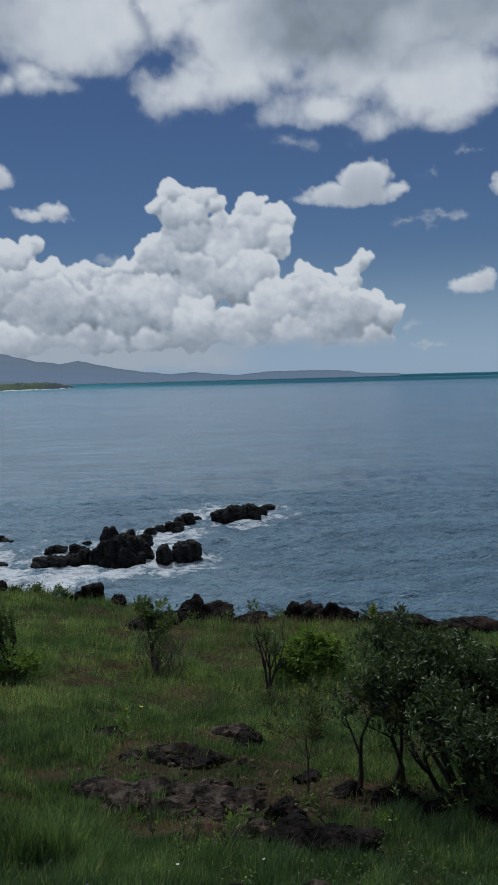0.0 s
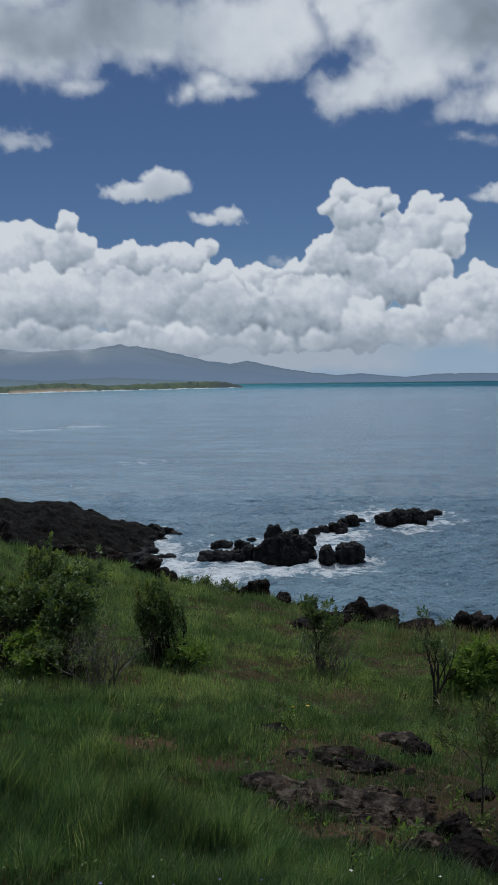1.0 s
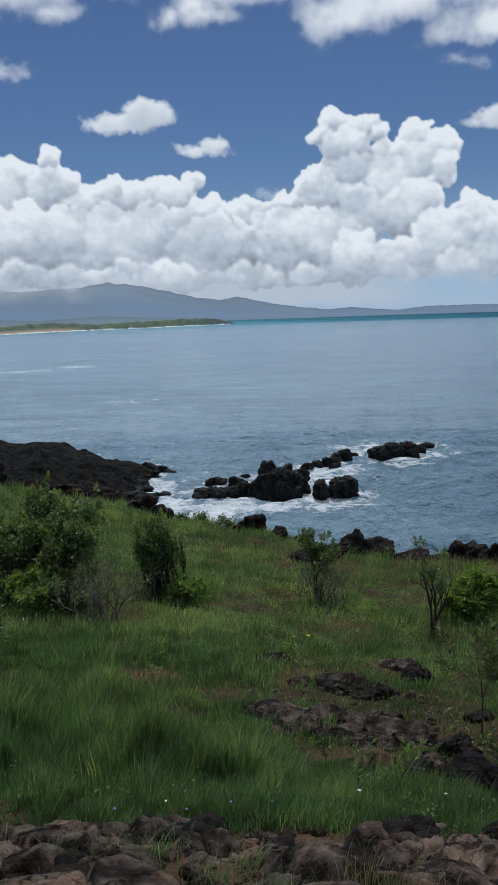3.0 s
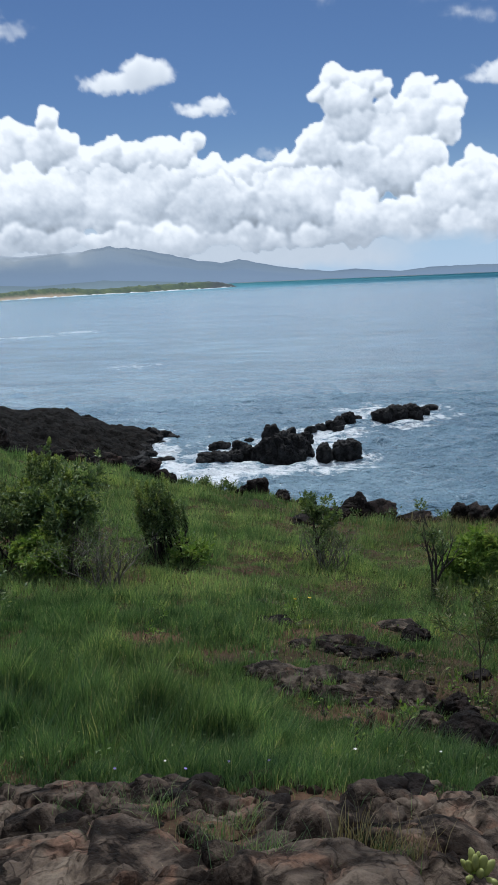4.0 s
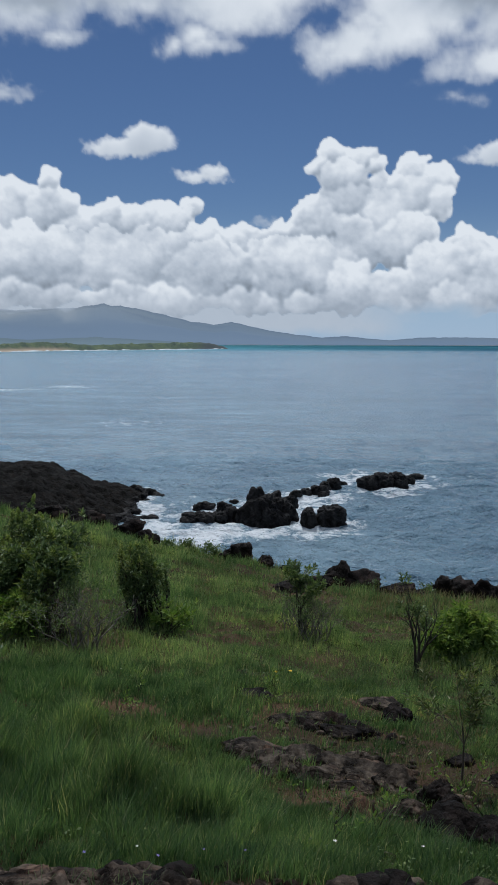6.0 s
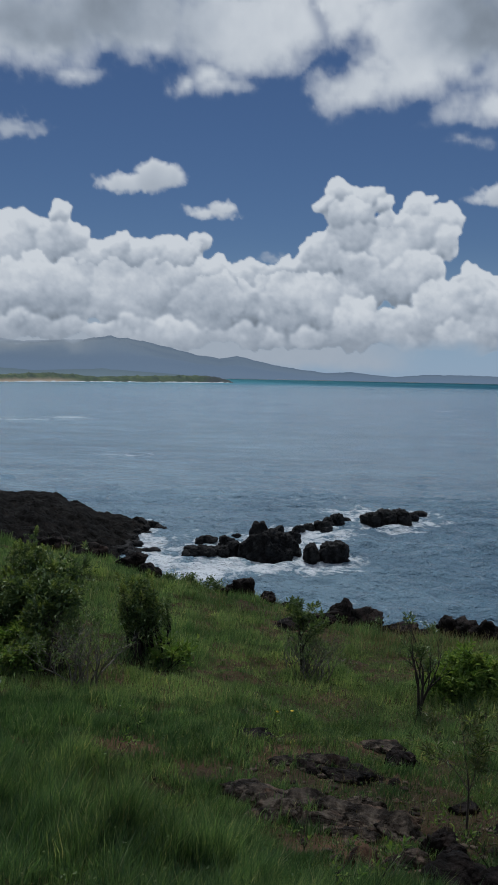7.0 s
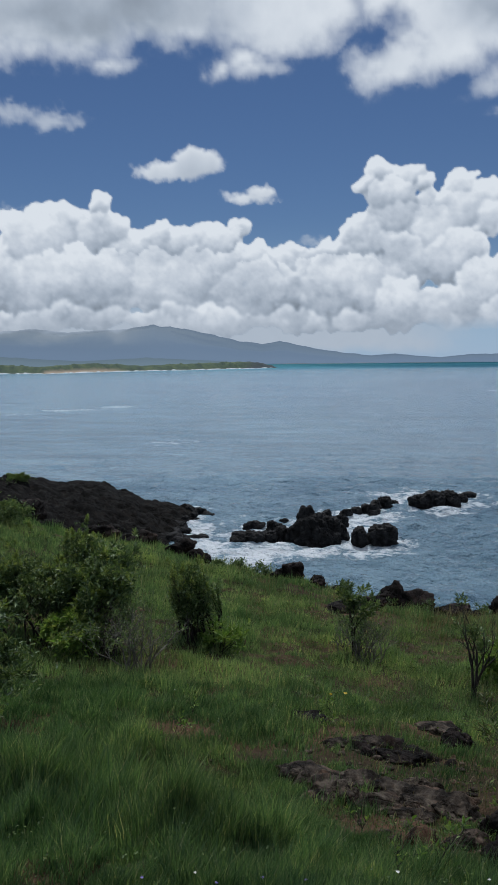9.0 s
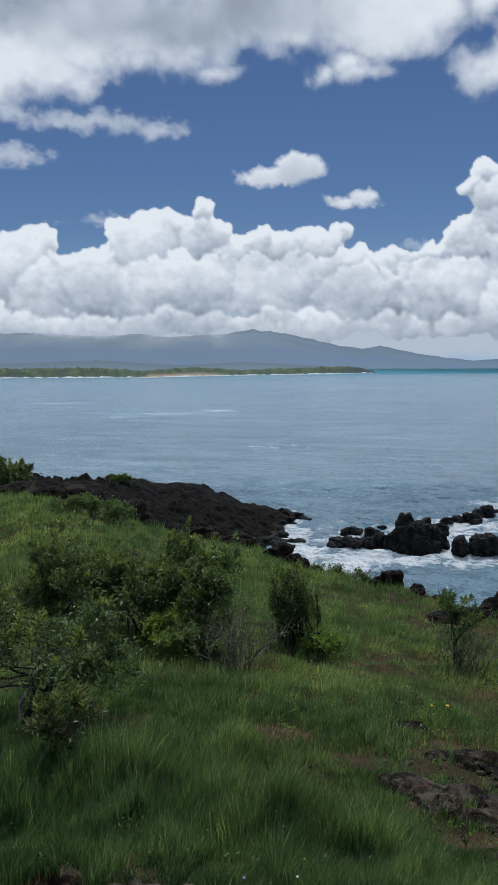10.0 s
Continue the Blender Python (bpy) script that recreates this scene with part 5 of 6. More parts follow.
    for title, keep, mat, text in (("crown", ~fresh, leaf_mat, ""), ("young_lit_leaves", fresh, young_lit_mat or LEAF_YOUNG_LIT, "pale leaves at the twigs' ends, young shoots and top-lit tufts")):
        if len(at) and keep.any():
            part(title, mesh_of(title, *leaf_blades(at[keep], way[keep], leaf, leaf_w * 0.7, rng, droop), [mat]), root, text)
    return root


# beside the slope on the sea side
shrub("shrub", "large dark-leaved shrub with many crooked stems on the slope", "shrub", 1.55, 5.5, 1.27, 1.7, 201, LEAF_GLOSSY, 0.04, 0.0105, 12, 9, 4, 0.55, 17000, crown_low=0.24, shoots=8, top_lit_share=0.02, gaps=-0.2, shoot_reach=0.1, stem_r=1.2)
shrub("shrub", "dark-leaved shrub beside the large one, dense and low", "shrub", 2.2, 5.9, 1.15, 1.2, 202, LEAF_GLOSSY, 0.04, 0.0105, 13, 8, 4, 0.5, 8000, crown_low=0.1, shoots=8, top_lit_share=0.04, gaps=-0.5)
shrub("shrub", "low dark shrub at the foot of the large one", "shrub", 1.9, 5.35, 0.7, 0.85, 224, LEAF_GLOSSY, 0.04, 0.0105, 11, 9, 3, 0.55, 4500, crown_low=0.0, gaps=-0.5)
shrub("small_tree", "small tree with one dark crooked trunk and sparse leaves", "tree", 0.83, 5.69, 0.86, 0.55, 203, LEAF_GLOSSY, 0.036, 0.0095, 12, 1, 4, 0.6, 500, crown_low=0.45, stem_r=1.3, top_lit_share=0.08, lean=(-0.25, 0.0), gaps=-0.5)
shrub("small_tree", "slender dark-trunked tree with glossy leaves near the large shrub", "tree", 1.12, 5.8, 1.2, 0.75, 204, LEAF_GLOSSY, 0.038, 0.0095, 12, 2, 4, 0.5, 1500, crown_low=0.4, top_lit_share=0.06)
shrub("sapling", "thin upright sapling with pale pointed leaves", "sapling", 0.42, 5.55, 0.86, 0.5, 205, LEAF_PALE, 0.05, 0.0075, 10, 1, 3, 0.6, 60, crown_low=0.35, top_lit_share=0.2, gaps=-2, stem_r=0.55, bark=LIMB)
shrub("bush", "rounded bright green leafy bush on the slope", "bush", 0.88, 11.0, 0.86, 0.95, 206, LEAF_LIGHT, 0.075, 0.015, 12, 10, 3, 0.6, 3800, crown_low=0.1, shoots=6, gaps=-2, uneven=0.2, droop=0.5)
shrub("sapling", "forked sapling with dark branches and few leaf tufts", "sapling", 0.26, 10.2, 1.25, 0.75, 207, LEAF_DARK, 0.06, 0.015, 8, 3, 3, 0.5, 0, crown_low=0.45, stem_r=1.1, wiggle=0.35, bark=BARK, gaps=0.3, base=0.04)
shrub("sapling", "small upright sapling with dark leaf tufts on the slope", "sapling", -1.33, 11.6, 1.08, 0.55, 208, LEAF_DARK, 0.065, 0.018, 12, 2, 3, 0.45, 60, crown_low=0.5, top_lit_share=0.05, gaps=-0.6)
shrub("dry_bush", "tangle of leafless grey twigs round the sapling's foot", "dry bush", -1.22, 11.4, 0.68, 1.15, 209, LEAF_DARK, 0.045, 0.01, 3, 24, 2, 0.5, 120, bark=TWIG, crown_low=0.2, stem_r=0.9, gaps=0.15, base=0.14)
shrub("bush", "upright dark bush with pale young shoots", "bush", -3.45, 10.7, 1.05, 0.85, 210, LEAF_DARK, 0.05, 0.0125, 9, 34, 2, 0.22, 3200, crown_low=0.0, shoots=40, wiggle=0.12, shoot_reach=0.22, gaps=-0.5, base=0.3)
shrub("bush", "low light green bush with broad young leaves", "bush", -2.95, 10.4, 0.42, 0.62, 211, LEAF_LIGHT, 0.075, 0.022, 6, 6, 2, 0.6, 30, crown_low=0.1)
shrub("bush", "open dark green bush with leaf tufts on bare grey stems", "bush", -4.35, 9.6, 1.32, 1.0, 212, LEAF_DARK, 0.07, 0.017, 13, 9, 3, 0.5, 2200, crown_low=0.38, shoots=16, top_lit_share=0.05, shoot_reach=0.12, wiggle=0.35, lean=(0.14, 0.0), bark=LIMB, gaps=-0.12)
shrub("bush", "large rounded bush with yellow-green leaf tips", "bush", -5.55, 9.85, 1.42, 2.1, 213, LEAF_DARK, 0.044, 0.0125, 14, 14, 4, 0.55, 12000, crown_low=0.0, shoots=30, top_lit_share=0.35, shoot_reach=0.1, wiggle=0.35, gaps=-0.8, uneven=0.3)
shrub("bush", "low leafy bush with drooping light green leaves", "bush", -4.4, 9.1, 0.6, 0.85, 214, LEAF_LIGHT, 0.07, 0.014, 13, 10, 3, 0.6, 900, crown_low=0.1, shoots=8, top_lit_share=0.35, droop=0.6, gaps=-0.5)
shrub("bush", "dark bush behind the rounded one", "bush", -4.95, 9.5, 0.95, 1.1, 215, LEAF_DARK, 0.05, 0.0125, 12, 12, 4, 0.55, 5500, crown_low=0.0, shoots=8, top_lit_share=0.05, gaps=-0.4)
shrub("bush", "low scrubby bush at the foot of the rounded one", "bush", -6.9, 9.8, 0.75, 1.3, 222, LEAF_DARK, 0.05, 0.012, 12, 10, 3, 0.6, 3200, crown_low=0.0, shoots=6, top_lit_share=0.2)
shrub("dry_bush", "leafless bush of grey twigs in the grass", "dry bush", -3.5, 8.75, 0.92, 1.25, 216, LEAF_DARK, 0.045, 0.01, 5, 17, 2, 0.5, 150, bark=TWIG, crown_low=0.1, stem_r=0.75, wiggle=0.4, gaps=0.25, base=0.1)
shrub("dry_bush", "dead shrub of dark bare stems beside the leafy bushes", "dry bush", -4.0, 9.15, 0.8, 0.8, 225, LEAF_DARK, 0.045, 0.011, 5, 18, 3, 0.35, 120, bark=LIMB, crown_low=0.1, stem_r=0.6, wiggle=0.3, gaps=0.2, base=0.15)
shrub("small_tree", "low spreading tree with dark limbs and small leaves", "tree", -4.25, 5.75, 1.15, 1.9, 217, LEAF_DARK, 0.055, 0.0125, 14, 4, 4, 0.6, 4500, crown_low=0.4, stem_r=1.5, shoots=16, top_lit_share=0.3, wiggle=0.4, gaps=-0.3)
shrub("bush", "small leafy bush below the spreading tree", "bush", -3.3, 4.92, 0.45, 0.5, 218, LEAF_PALE, 0.055, 0.012, 11, 6, 3, 0.5, 100, crown_low=0.1, top_lit_share=0.3)
shrub("bush", "dense dark bush on the far brow", "bush", -17.0, 22.4, 1.2, 1.8, 219, LEAF_DARK, 0.1, 0.022, 12, 12, 4, 0.5, 6000, crown_low=0.0, shoots=20)
shrub("bush", "low green bush on the grassy brow", "bush", -12.2, 19.6, 0.3, 1.3, 220, LEAF_DARK, 0.08, 0.024, 9, 10, 3, 0.55, 2600, crown_low=0.0, top_lit_share=0.1)
shrub("bush", "low dark scrub on the grassy brow", "bush", -10.7, 17.4, 0.5, 2.2, 221, LEAF_DARK, 0.075, 0.018, 9, 11, 3, 0.6, 3000, crown_low=0.0, top_lit_share=0.1)
for x, y, h, seed in [(-0.22, 3.75, 0.34, 231), (-0.05, 4.0, 0.3, 232), (0.45, 4.75, 0.32, 233), (-0.55, 4.7, 0.22, 234), (0.9, 4.75, 0.3, 235), (-1.05, 6.9, 0.2, 236), (-1.15, 7.7, 0.22, 237), (-2.05, 5.9, 0.28, 238),
                      (0.3, 5.3, 0.25, 239), (1.25, 4.9, 0.34, 240), (-0.55, 11.2, 0.3, 241), (-2.3, 7.0, 0.25, 242)]:
    shrub("seedling", "small seedling with thin stems and light green leaves", "seedling", x, y, h, h * 0.9, seed, LEAF_LIGHT, 0.035, 0.01, 3, 1, 2, 0.5, 0, crown_low=0.3, stem_r=0.5)


# ---- grass ----
def succulent(x, y, seed):
    """Fat rounded leaves in a rosette on a short stem."""
    rng = np.random.default_rng(seed)
    root = tagged(new("succulent_plant"), "compact rosette of waxy yellow-green fleshy leaves", "plant")
    root.location = (x, y, float(ground_z(x, y)))
    part("stem", mesh_of("stem", *tubes([((0, 0, -0.03), (0, 0, 0.06), 0.012, 0.01)], 8), [LEAF_MID]), root)
    v, f = ico(2)
    for k in range(17):
        ang, up = k * 2.4, 0.15 + 0.75 * k / 17
        way = Vector((math.cos(ang) * (1 - up), math.sin(ang) * (1 - up), up)).normalized()
        size = np.array([0.011, 0.015, 0.034]) * rng.uniform(0.7, 1.25)
        leaf = v * size * (1 + 0.25 * v[:, 2:3]) + [0, 0, 0.04]
        leaf = leaf @ np.array(way.to_track_quat("Z", "Y").to_matrix()).T + [0, 0, 0.0 + 0.06 * k / 17]
        part("fleshy_leaf", mesh_of("fleshy_leaf", leaf, f, [LEAF_WAXY]), root)


succulent(0.2, 2.3, 250)
shore_x, shore_y = polar(29.3, 93)
shrub("bush", "flat patch of green scrub on top of the black point", "bush", shore_x, shore_y, 0.55, 3.0, 223, LEAF_MID, 0.16, 0.05, 9, 24, 3, 0.75, 1500, crown_low=0.0, low=float(ground_z(shore_x, shore_y)) - 5.55)
for k, (az, d, h) in enumerate([(12.6, 18.8, 0.28), (13.4, 19.0, 0.32), (14.6, 19.2, 0.25), (16.0, 19.5, 0.3), (4.6, 18.1, 0.3), (-2.2, 17.9, 0.3), (1.6, 18.0, 0.35)]):
    x, y = polar(az, d)
    shrub("seedling", "small leafy plant on the edge of the brow", "seedling", x, y, h, h * 1.6, 260 + k, LEAF_DARK, 0.06, 0.018, 4, 4, 2, 0.55, 30, crown_low=0.1, stem_r=0.6)


def bare(x, y):
    """How bare the soil is: round the slabs, the stones and in trodden spots."""
    b = np.zeros_like(x)
    for row in [*LEDGE, *(r[:7] for r in SLOPE)]:
        b = np.maximum(b, smooth(1.0, 0.6, np.hypot((x - row[0]) / (row[2] * 0.62), (y - row[1]) / (row[3] * 0.62))))
    for a, d, w, dp, h, _ in RIM_ROCKS:
        px, py = polar(a, d)
        b = np.maximum(b, smooth(1.1, 0.7, np.hypot(x - px, y - py) / (w * 0.55)))
    for px, py, r in [(-1.3, 7.4, 0.35), (-1.42, 8.25, 0.55), (-0.75, 7.0, 0.6), (-2.3, 6.5, 0.6), (-1.5, 6.15, 0.5), (-2.4, 8.15, 0.45), (-1.45, 8.35, 0.5), (-2.8, 16.7, 0.9), (0.5, 5.9, 0.5), (-2.9, 16.7, 0.7), (-2.95, 7.6, 0.4), (-0.5, 6.3, 0.6), (0.05, 4.7, 0.5), (-0.17, 4.42, 0.34), (-0.4, 4.95, 0.4), (0.15, 4.35, 0.3), (0.9, 5.6, 0.6), (-2.1, 5.75, 0.3), (0.3, 5.9, 0.5), (-1.0, 15.6, 1.0), (-2.0, 14.0, 0.5)]:
        b = np.maximum(b, 0.8 * smooth(1.0, 0.4, np.hypot(x - px, (y - py) * 1.4) / r))
    return b


def grass_height(x, y):
    az, d = np.degrees(np.arctan2(-x, y)), np.hypot(x, y)
    tall = smooth(15, 20, az) * smooth(6.6, 5.4, d)
    tall = tall * smooth(3.4, 4.0, d + 0.3 * fbm(flat3(x, y, 1.2), 3, 304))
    h = 0.1 + 0.1 * tall + 0.045 * smooth(9, 13, d) + 0.08 * smooth(8, 2, az) * smooth(7.5, 9, d) * smooth(13, 11, d)
    h = h + 0.17 * np.exp(-(((x + 1.15) / 0.42) ** 2 + ((y - 4.2) / 0.4) ** 2)) - 0.03 * np.exp(-(((x - 0.1) / 0.6) ** 2 + ((y - 4.3) / 0.5) ** 2))
    lumps = fbm(flat3(x, y, 1.3), 4, 301, 0.55)
    return h * np.clip(1 + 0.6 * lumps, 0.3, 2) * (1 - 0.45 * smooth(0.0, 0.5, fbm(flat3(x, y, 0.5), 3, 302)) * smooth(12, 4, az))


def blades(x, y, length, width, rng, bend=0.5, segs=2, ang=None):
    n = len(x)
    ang = rng.uniform(0, 2 * np.pi, n) if ang is None else ang + rng.normal(size=n) * 0.7
    out = np.stack([np.cos(ang), np.sin(ang), np.zeros(n)], -1) * rng.uniform(0.1, bend, n)[:, None] + np.array([0.09, -0.04, 0])
    side = np.stack([np.cos(ang + 1.3 + rng.normal(size=n)), np.sin(ang + 1.3 + rng.normal(size=n)), np.zeros(n)], -1)
    z = ground_z(x, y) - 0.015
    base = np.stack([x, y, z], -1)
    rows, L, W = [], length[:, None], width[:, None]
    for k in range(segs):
        t = k / segs
        c = base + out * L * t * t + np.array([0, 0, 1.0]) * L * (t - 0.12 * t * t)
        w = W * (1 - 0.55 * t)
        rows += [c - side * w, c + side * w]
    rows.append(base + out * L + np.array([0, 0, 0.86]) * L)
    co = np.stack(rows, 1).reshape(-1, 3)
    per = 2 * segs + 1
    i = np.arange(n)[:, None, None] * per
    quads = (i + np.array([[2 * k, 2 * k + 1, 2 * k + 3, 2 * k + 2] for k in range(segs - 1)])[None]).reshape(-1, 4) if segs > 1 else np.zeros((0, 4), int)
    tris = (i + np.array([[2 * segs - 2, 2 * segs - 1, 2 * segs]])[None]).reshape(-1, 3)
    return co, quads, tris


def sow(count, near, far, az_lo, az_hi, seed, power):
    """Places in a fan before the viewer, denser close by."""
    rng = np.random.default_rng(seed)
    d = (near ** power + rng.uniform(0, 1, count) * (far ** power - near ** power)) ** (1 / power)
    a = rng.uniform(az_lo, az_hi, count)
    return -d * np.sin(np.radians(a)), d * np.cos(np.radians(a)), a, d, rng


def build_grass(name, label, mat, count, near, far, seed, power, width, segs, mound):
    x, y, a, d, rng = sow(count, near, far, -23, 45, seed, power)
    # blades stand in small tufts, and the tufts in rounded mounds, leaning out from their middle
    own = rng.uniform(0, 1, count) < 0.6
    home = rng.integers(0, count // 28, count)
    spread = rng.normal(size=(count, 2)) * (0.018 + 0.004 * d)[:, None]
    x, y = np.where(own, x[home] + spread[:, 0], x), np.where(own, y[home] + spread[:, 1], y)
    vigour = np.where(own, rng.uniform(0.65, 1.3, count)[home], 0.85)
    tuft_tone = np.where(own, rng.normal(size=count)[home], rng.normal(size=count))
    a, d = np.degrees(np.arctan2(-x, y)), np.hypot(x, y)
    patch = fbm(flat3(x, y, 1.1), 4, 303)
    keep = (rng.uniform(0, 1, count) > bare(x, y)) & (d < rim_distance(a) + 1.0)
    # thinner towards the stony side, where soil shows through
    keep &= rng.uniform(0, 1, count) < np.clip(0.72 + 0.5 * smooth(8, 15, a) + 1.1 * smooth(7.5, 9.5, d) + 0.4 * smooth(5.2, 4.4, d) + 0.7 * patch, 0.2 + 0.45 * smooth(8, 10, d), 1)
    keep &= (d > ledge_back(x, y) + 0.06 * np.sin(a * 0.9)) | (rng.uniform(0, 1, count) < 0.05)
    x, y, d = x[keep], y[keep], d[keep]
    high, out, val = mounds(x, y, mound)
    dome, _, big = mounds(x + 3.1, y - 1.7, 3.0 * mound)
    length = vigour[keep] * grass_height(x, y) * (0.35 + 1.0 * high * (0.45 + 1.05 * val)) * (0.7 + 0.5 * dome * (0.4 + big)) * rng.uniform(0.5, 1.25, len(x))
    tuft = np.arctan2(spread[:, 1], spread[:, 0])[keep]
    ang = np.where(rng.uniform(0, 1, len(x)) < 0.3, out, np.where(rng.uniform(0, 1, len(x)) < 0.4, tuft, rng.uniform(0, 6.28, len(x))))
    co, q, t = blades(x, y, length, width(d) * rng.uniform(0.7, 1.3, len(x)), rng, 0.42, segs, ang)
    tone = np.clip(0.46 + 0.24 * tuft_tone[keep] + 0.25 * (val - 0.5) + 0.35 * (big - 0.5), 0, 1)
    me = mesh_of(name, co, [q, t] if len(q) else [t], [mat], False, {"tone": np.repeat(tone, 2 * segs + 1)})
    tagged(new(name, me), label, "grass", kind="stuff")


build_grass("grass", "long green grass on the near slope", GRASS, 450000, 3.1, 8.8, 311, 1.15, lambda d: 0.001 + 0.0003 * d, 2, 0.24)
build_grass("grass", "short yellow-green grass over the slope to the brow", GRASS_BROW, 700000, 8.0, 31, 312, 1.25, lambda d: 0.0008 + 0.00036 * d, 1, 0.42)


def build_outer_grass():
    """The same short grass going on over the hill behind and beside."""
    rng = np.random.default_rng(318)
    n = 160000
    d, a = 1.3 + 18 * rng.uniform(0, 1, n) ** 0.7, rng.uniform(46, 336, n)
    x, y = -d * np.sin(np.radians(a)), d * np.cos(np.radians(a))
    patch = fbm(flat3(x, y, 0.8), 4, 319)
    a = np.where(a > 180, a - 360, a)
    keep = (patch > -0.3 - 0.2 * rng.uniform(0, 1, n)) & ((np.abs(a) > 90) | (d < rim_distance(a)))
    x, y, d = x[keep], y[keep], d[keep]
    co, q, t = blades(x, y, rng.uniform(0.1, 0.28, len(x)), 0.008 + 0.001 * d, rng, 0.8, 1)
    tagged(new("grass", mesh_of("grass", co, [t], [GRASS_BROW], False, {"tone": np.repeat(np.clip(0.5 + 0.3 * patch[keep], 0, 1), 3)})), "short grass over the hill beside and behind", "grass", kind="stuff")


build_outer_grass()


def build_weeds():
    """Low broad-leaved herbs between the grasses, thickest on the stony side."""
    x, y, a, d, rng = sow(12000, 3.2, 20, -23, 44, 331, 1.0)
    dens = np.clip(0.4 + 1.1 * fbm(flat3(x, y, 0.9), 3, 332) + 0.35 * smooth(12, 0, a), 0, 1)
    keep = (rng.uniform(0, 1, len(x)) < dens) & (bare(x, y) < 0.9) & (d < rim_distance(a))
    x, y, d = x[keep], y[keep], d[keep]
    k = 7
    at = np.repeat(np.stack([x, y, ground_z(x, y)], -1), k, 0) + rng.normal(size=(len(x) * k, 3)) * [0.035, 0.035, 0.02]
    at[:, 2] += rng.uniform(0.01, 1, len(at)) * np.repeat(np.clip(grass_height(x, y) * 0.7, 0.04, 0.2), k)
    way = rng.normal(size=(len(at), 3)) + [0, -0.2, 0.5]
    size = np.repeat(0.008 + 0.0016 * d, k) * rng.uniform(0.6, 1.5, len(at))
    co, q = leaf_blades(at, way, size, size * 0.3, rng)
    tagged(new("weeds", mesh_of("weeds", co, q, [LEAF_WEED])), "low broad-leaved green weeds scattered through the grass", "weeds", kind="stuff")


build_weeds()


def build_straw():
    rng = np.random.default_rng(321)
    xs, ys, hs = [], [], []
    # tufts of dead stalks: place, spread, count, height
    for px, py, r, n, h in [(-0.17, 2.42, 0.045, 60, 0.26), (-0.05, 2.38, 0.035, 60, 0.2), (0.02, 2.42, 0.04, 50, 0.24), (-1.45, 8.25, 0.4, 160, 0.12), (-2.2, 6.5, 0.35, 260, 0.1), (-0.75, 2.12, 0.1, 30, 0.09), (-0.52, 2.62, 0.05, 30, 0.14),
                            (-1.1, 5.5, 0.5, 200, 0.12), (0.5, 5.9, 0.8, 420, 0.16), (-0.9, 16.9, 2.2, 1500, 0.3), (-0.3, 6.2, 0.7, 300, 0.14), (-1.9, 5.9, 0.4, 140, 0.12), (-2.4, 8.15, 0.4, 320, 0.13), (1.1, 16.9, 1.0, 1400, 0.34), (-1.6, 7.6, 0.6, 200, 0.12),
                            (-0.5, 5.2, 0.4, 160, 0.1), (0.75, 5.5, 0.4, 260, 0.12), (1.3, 5.3, 0.3, 160, 0.14), (-0.25, 4.75, 0.3, 200, 0.1), (-1.15, 5.35, 0.3, 200, 0.1)]:
        xs.append(px + rng.normal(size=n) * r)
        ys.append(py + rng.normal(size=n) * r)
        hs.append(h * rng.uniform(0.35, 1.1, n))
    x, y, h = np.concatenate(xs), np.concatenate(ys), np.concatenate(hs)
    co, q, t = blades(x, y, h, rng.uniform(0.0008, 0.0014, len(x)) + 0.00022 * np.hypot(x, y), rng, 0.42, 3)
    tagged(new("dry_grass", mesh_of("dry_grass", co, [q, t], [STRAW], False)), "dry straw-coloured grass stalks among the rocks", "grass", kind="stuff")


build_straw()


def build_tufts():
    """Green tufts of grass in the crevices of the ledge."""
    rng = np.random.default_rng(325)
    xs, ys = [], []
    for px, py, r, n in [(-0.95, 2.72, 0.05, 130), (-0.68, 2.53, 0.06, 150), (-0.48, 2.32, 0.07, 220), (-0.34, 2.2, 0.07, 200), (-0.03, 2.38, 0.04, 70), (-1.04, 2.45, 0.05, 90), (-0.58, 2.68, 0.04, 80),
                         (-1.35, 2.85, 0.08, 120), (-1.75, 2.7, 0.08, 120), (-0.14, 2.4, 0.05, 70), (0.4, 3.05, 0.1, 150), (-0.35, 3.05, 0.15, 160), (-1.0, 3.12, 0.25, 260), (-1.6, 3.2, 0.2, 200)]:
        xs.append(px + rng.normal(size=n) * r)
        ys.append(py + rng.normal(size=n) * r)
    x, y = np.concatenate(xs), np.concatenate(ys)
    co, q, t = blades(x, y, rng.uniform(0.05, 0.17, len(x)), rng.uniform(0.0009, 0.0018, len(x)), rng, 0.8, 3)
    tagged(new("grass_tufts", mesh_of("grass_tufts", co, [q, t], [GRASS], False, {"tone": np.full(len(co), 0.6)})), "green grass tufts in the crevices of the ledge", "grass", kind="stuff")


build_tufts()


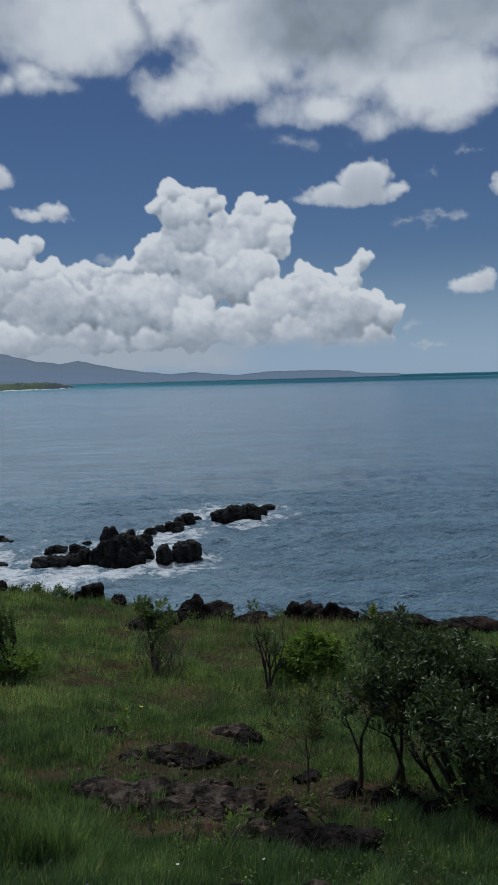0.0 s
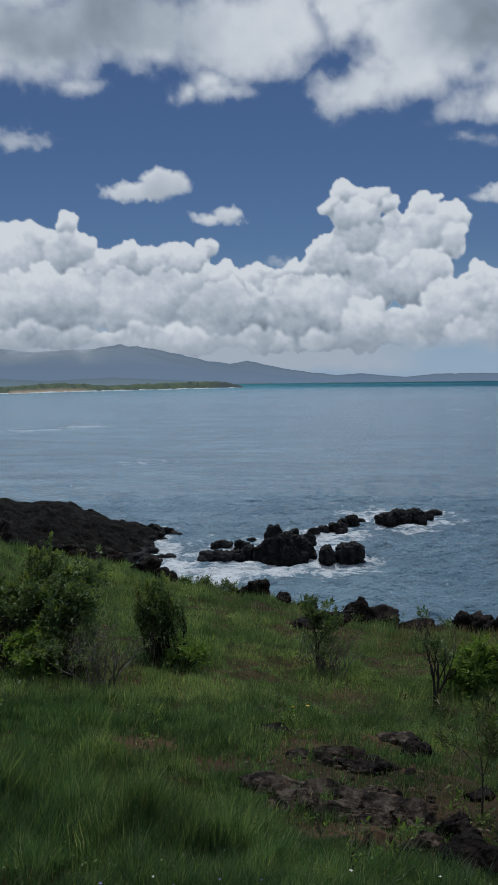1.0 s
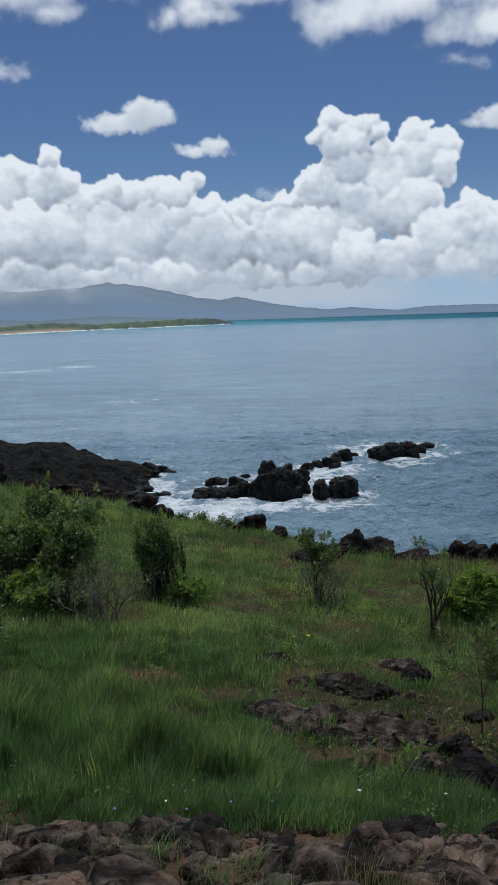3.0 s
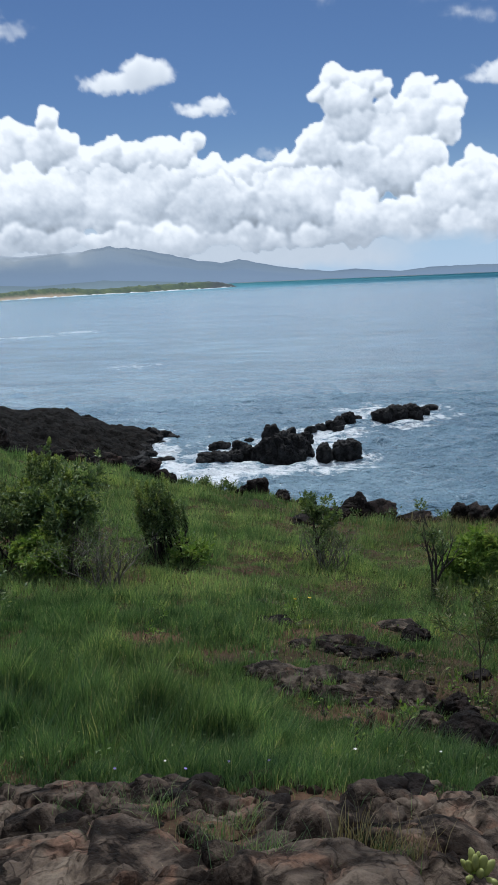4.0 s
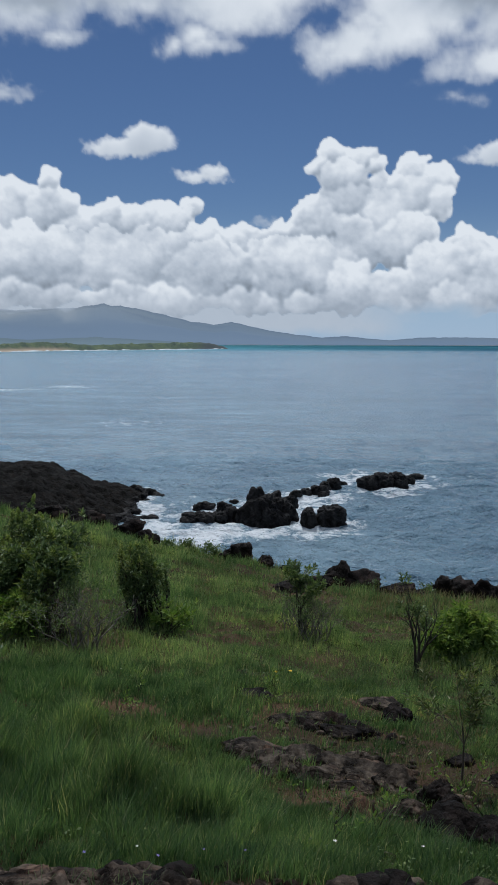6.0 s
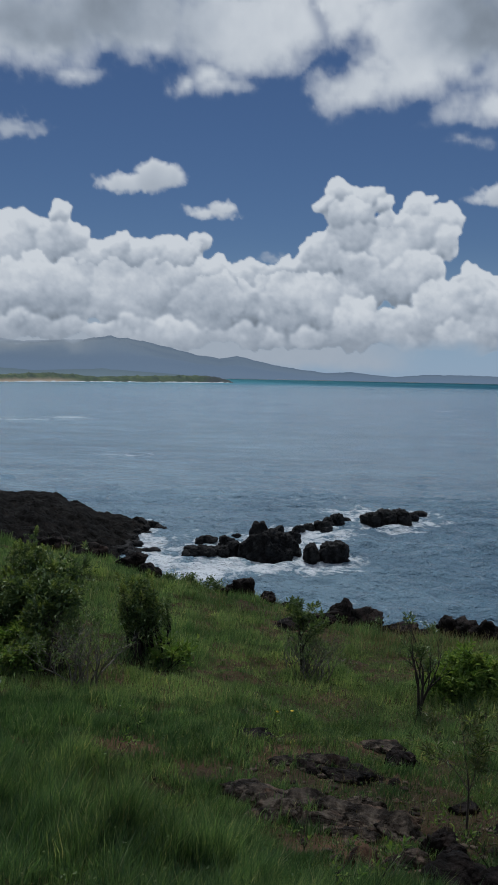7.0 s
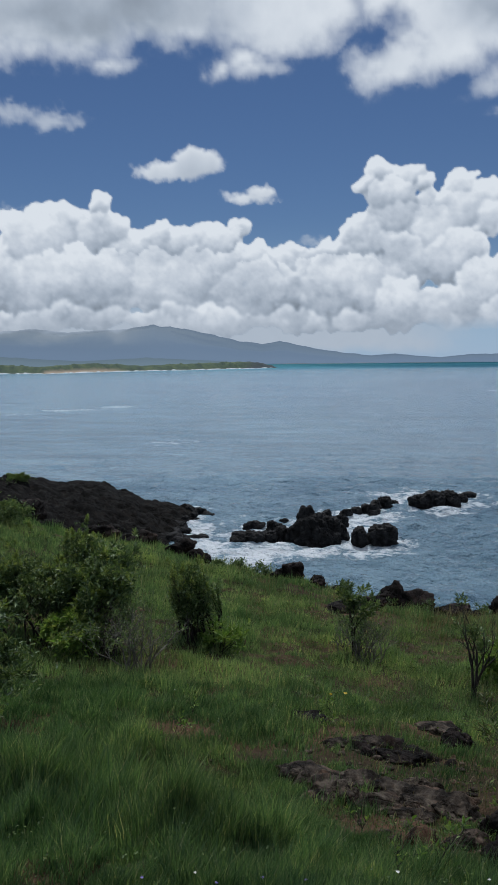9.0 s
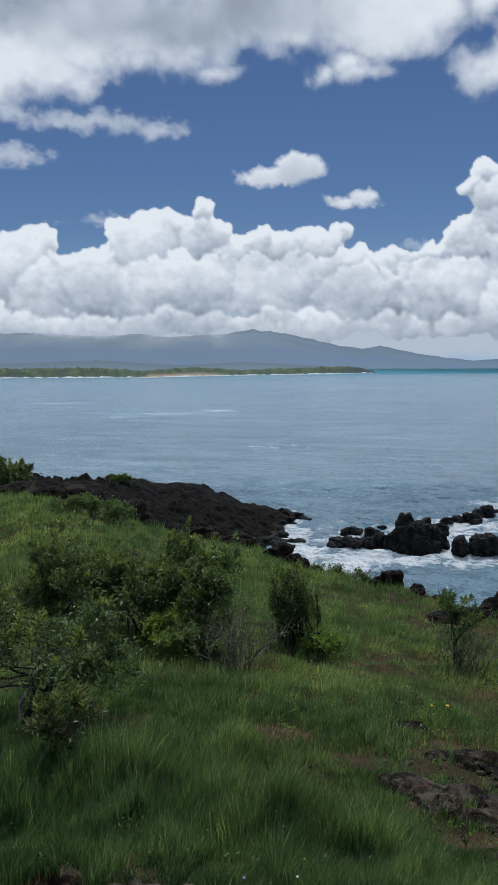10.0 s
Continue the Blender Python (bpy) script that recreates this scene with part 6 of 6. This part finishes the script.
def flower(x, y, h, r, col, label, seed):
    """A small five-petalled flower on a thin stem."""
    rng = np.random.default_rng(seed)
    root = tagged(new("flower"), label, "flower", "flowers in the grass")
    root.location = (x, y, float(ground_z(x, y)))
    part("stem", mesh_of("stem", *tubes([((0, 0, -0.01), (0.01, 0, h * 0.6), 0.0018, 0.0014), ((0.01, 0, h * 0.6), (0.015, 0, h), 0.0014, 0.0012)]), [LEAF_MID]), root)
    ang = np.arange(5) * 2 * np.pi / 5
    way = np.stack([np.cos(ang), np.sin(ang), np.full(5, 0.35)], -1)
    n = Nodes("petals")
    mat = n.done(n.ramp(n.island(), [(0.0, tuple(c * 0.8 for c in col)), (1.0, col)]), 0.6)
    part("petals", mesh_of("petals", *leaf_blades(np.repeat([[0.015, 0, h]], 5, 0), way, r, r * 0.35, rng, 0.1), [mat]), root)


for k, (x, y) in enumerate([(-1.15, 7.7), (-1.02, 7.85)]):
    flower(x, y, 0.2, 0.024, (0.8, 0.55, 0.03), "small yellow wildflower on a thin stem", 341 + k)
for k, (x, y) in enumerate([(-1.1, 3.28), (-0.25, 3.35), (0.12, 3.5), (-2.6, 7.4)]):
    flower(x, y, 0.13, 0.009, (0.75, 0.74, 0.68), "small white wildflower in the grass", 351 + k)
for k, (x, y) in enumerate([(-0.98, 3.2), (-0.6, 3.16), (-0.8, 3.26), (-1.35, 3.3)]):
    flower(x, y, 0.1, 0.01, (0.3, 0.25, 0.6), "small violet wildflower by the rocks", 361 + k)


def build_pebbles():
    """Loose stones in the joints of the ledge and round the slabs."""
    rng = np.random.default_rng(371)
    v, f = ico(2)
    cos, fs, n = [], [], 0
    for px, py, sx, sy, count in [(-0.8, 2.6, 0.8, 0.4, 170), (0.1, 4.8, 0.4, 0.4, 60), (-0.5, 5.4, 0.6, 0.3, 90), (0.9, 5.4, 0.6, 0.3, 60), (-0.5, 6.4, 0.5, 0.3, 40)]:
        for _ in range(count):
            x, y, r = px + rng.normal() * sx, py + rng.normal() * sy, rng.uniform(0.008, 0.03)
            p = v * (1 + 0.35 * vnoise(v * 1.3 + rng.uniform(0, 50), 5))[:, None] * r * np.array([1.2, 1, 0.7])
            cos.append(p + [x, y, float(ground_z(x, y)) + r * 0.3])
            fs.append(f + n)
            n += len(v)
    tagged(new("pebbles", mesh_of("pebbles", np.concatenate(cos), np.concatenate(fs), [ROCK_BROWN])), "loose brown stones among the bedrock blocks", "stones", kind="stuff")


build_pebbles()
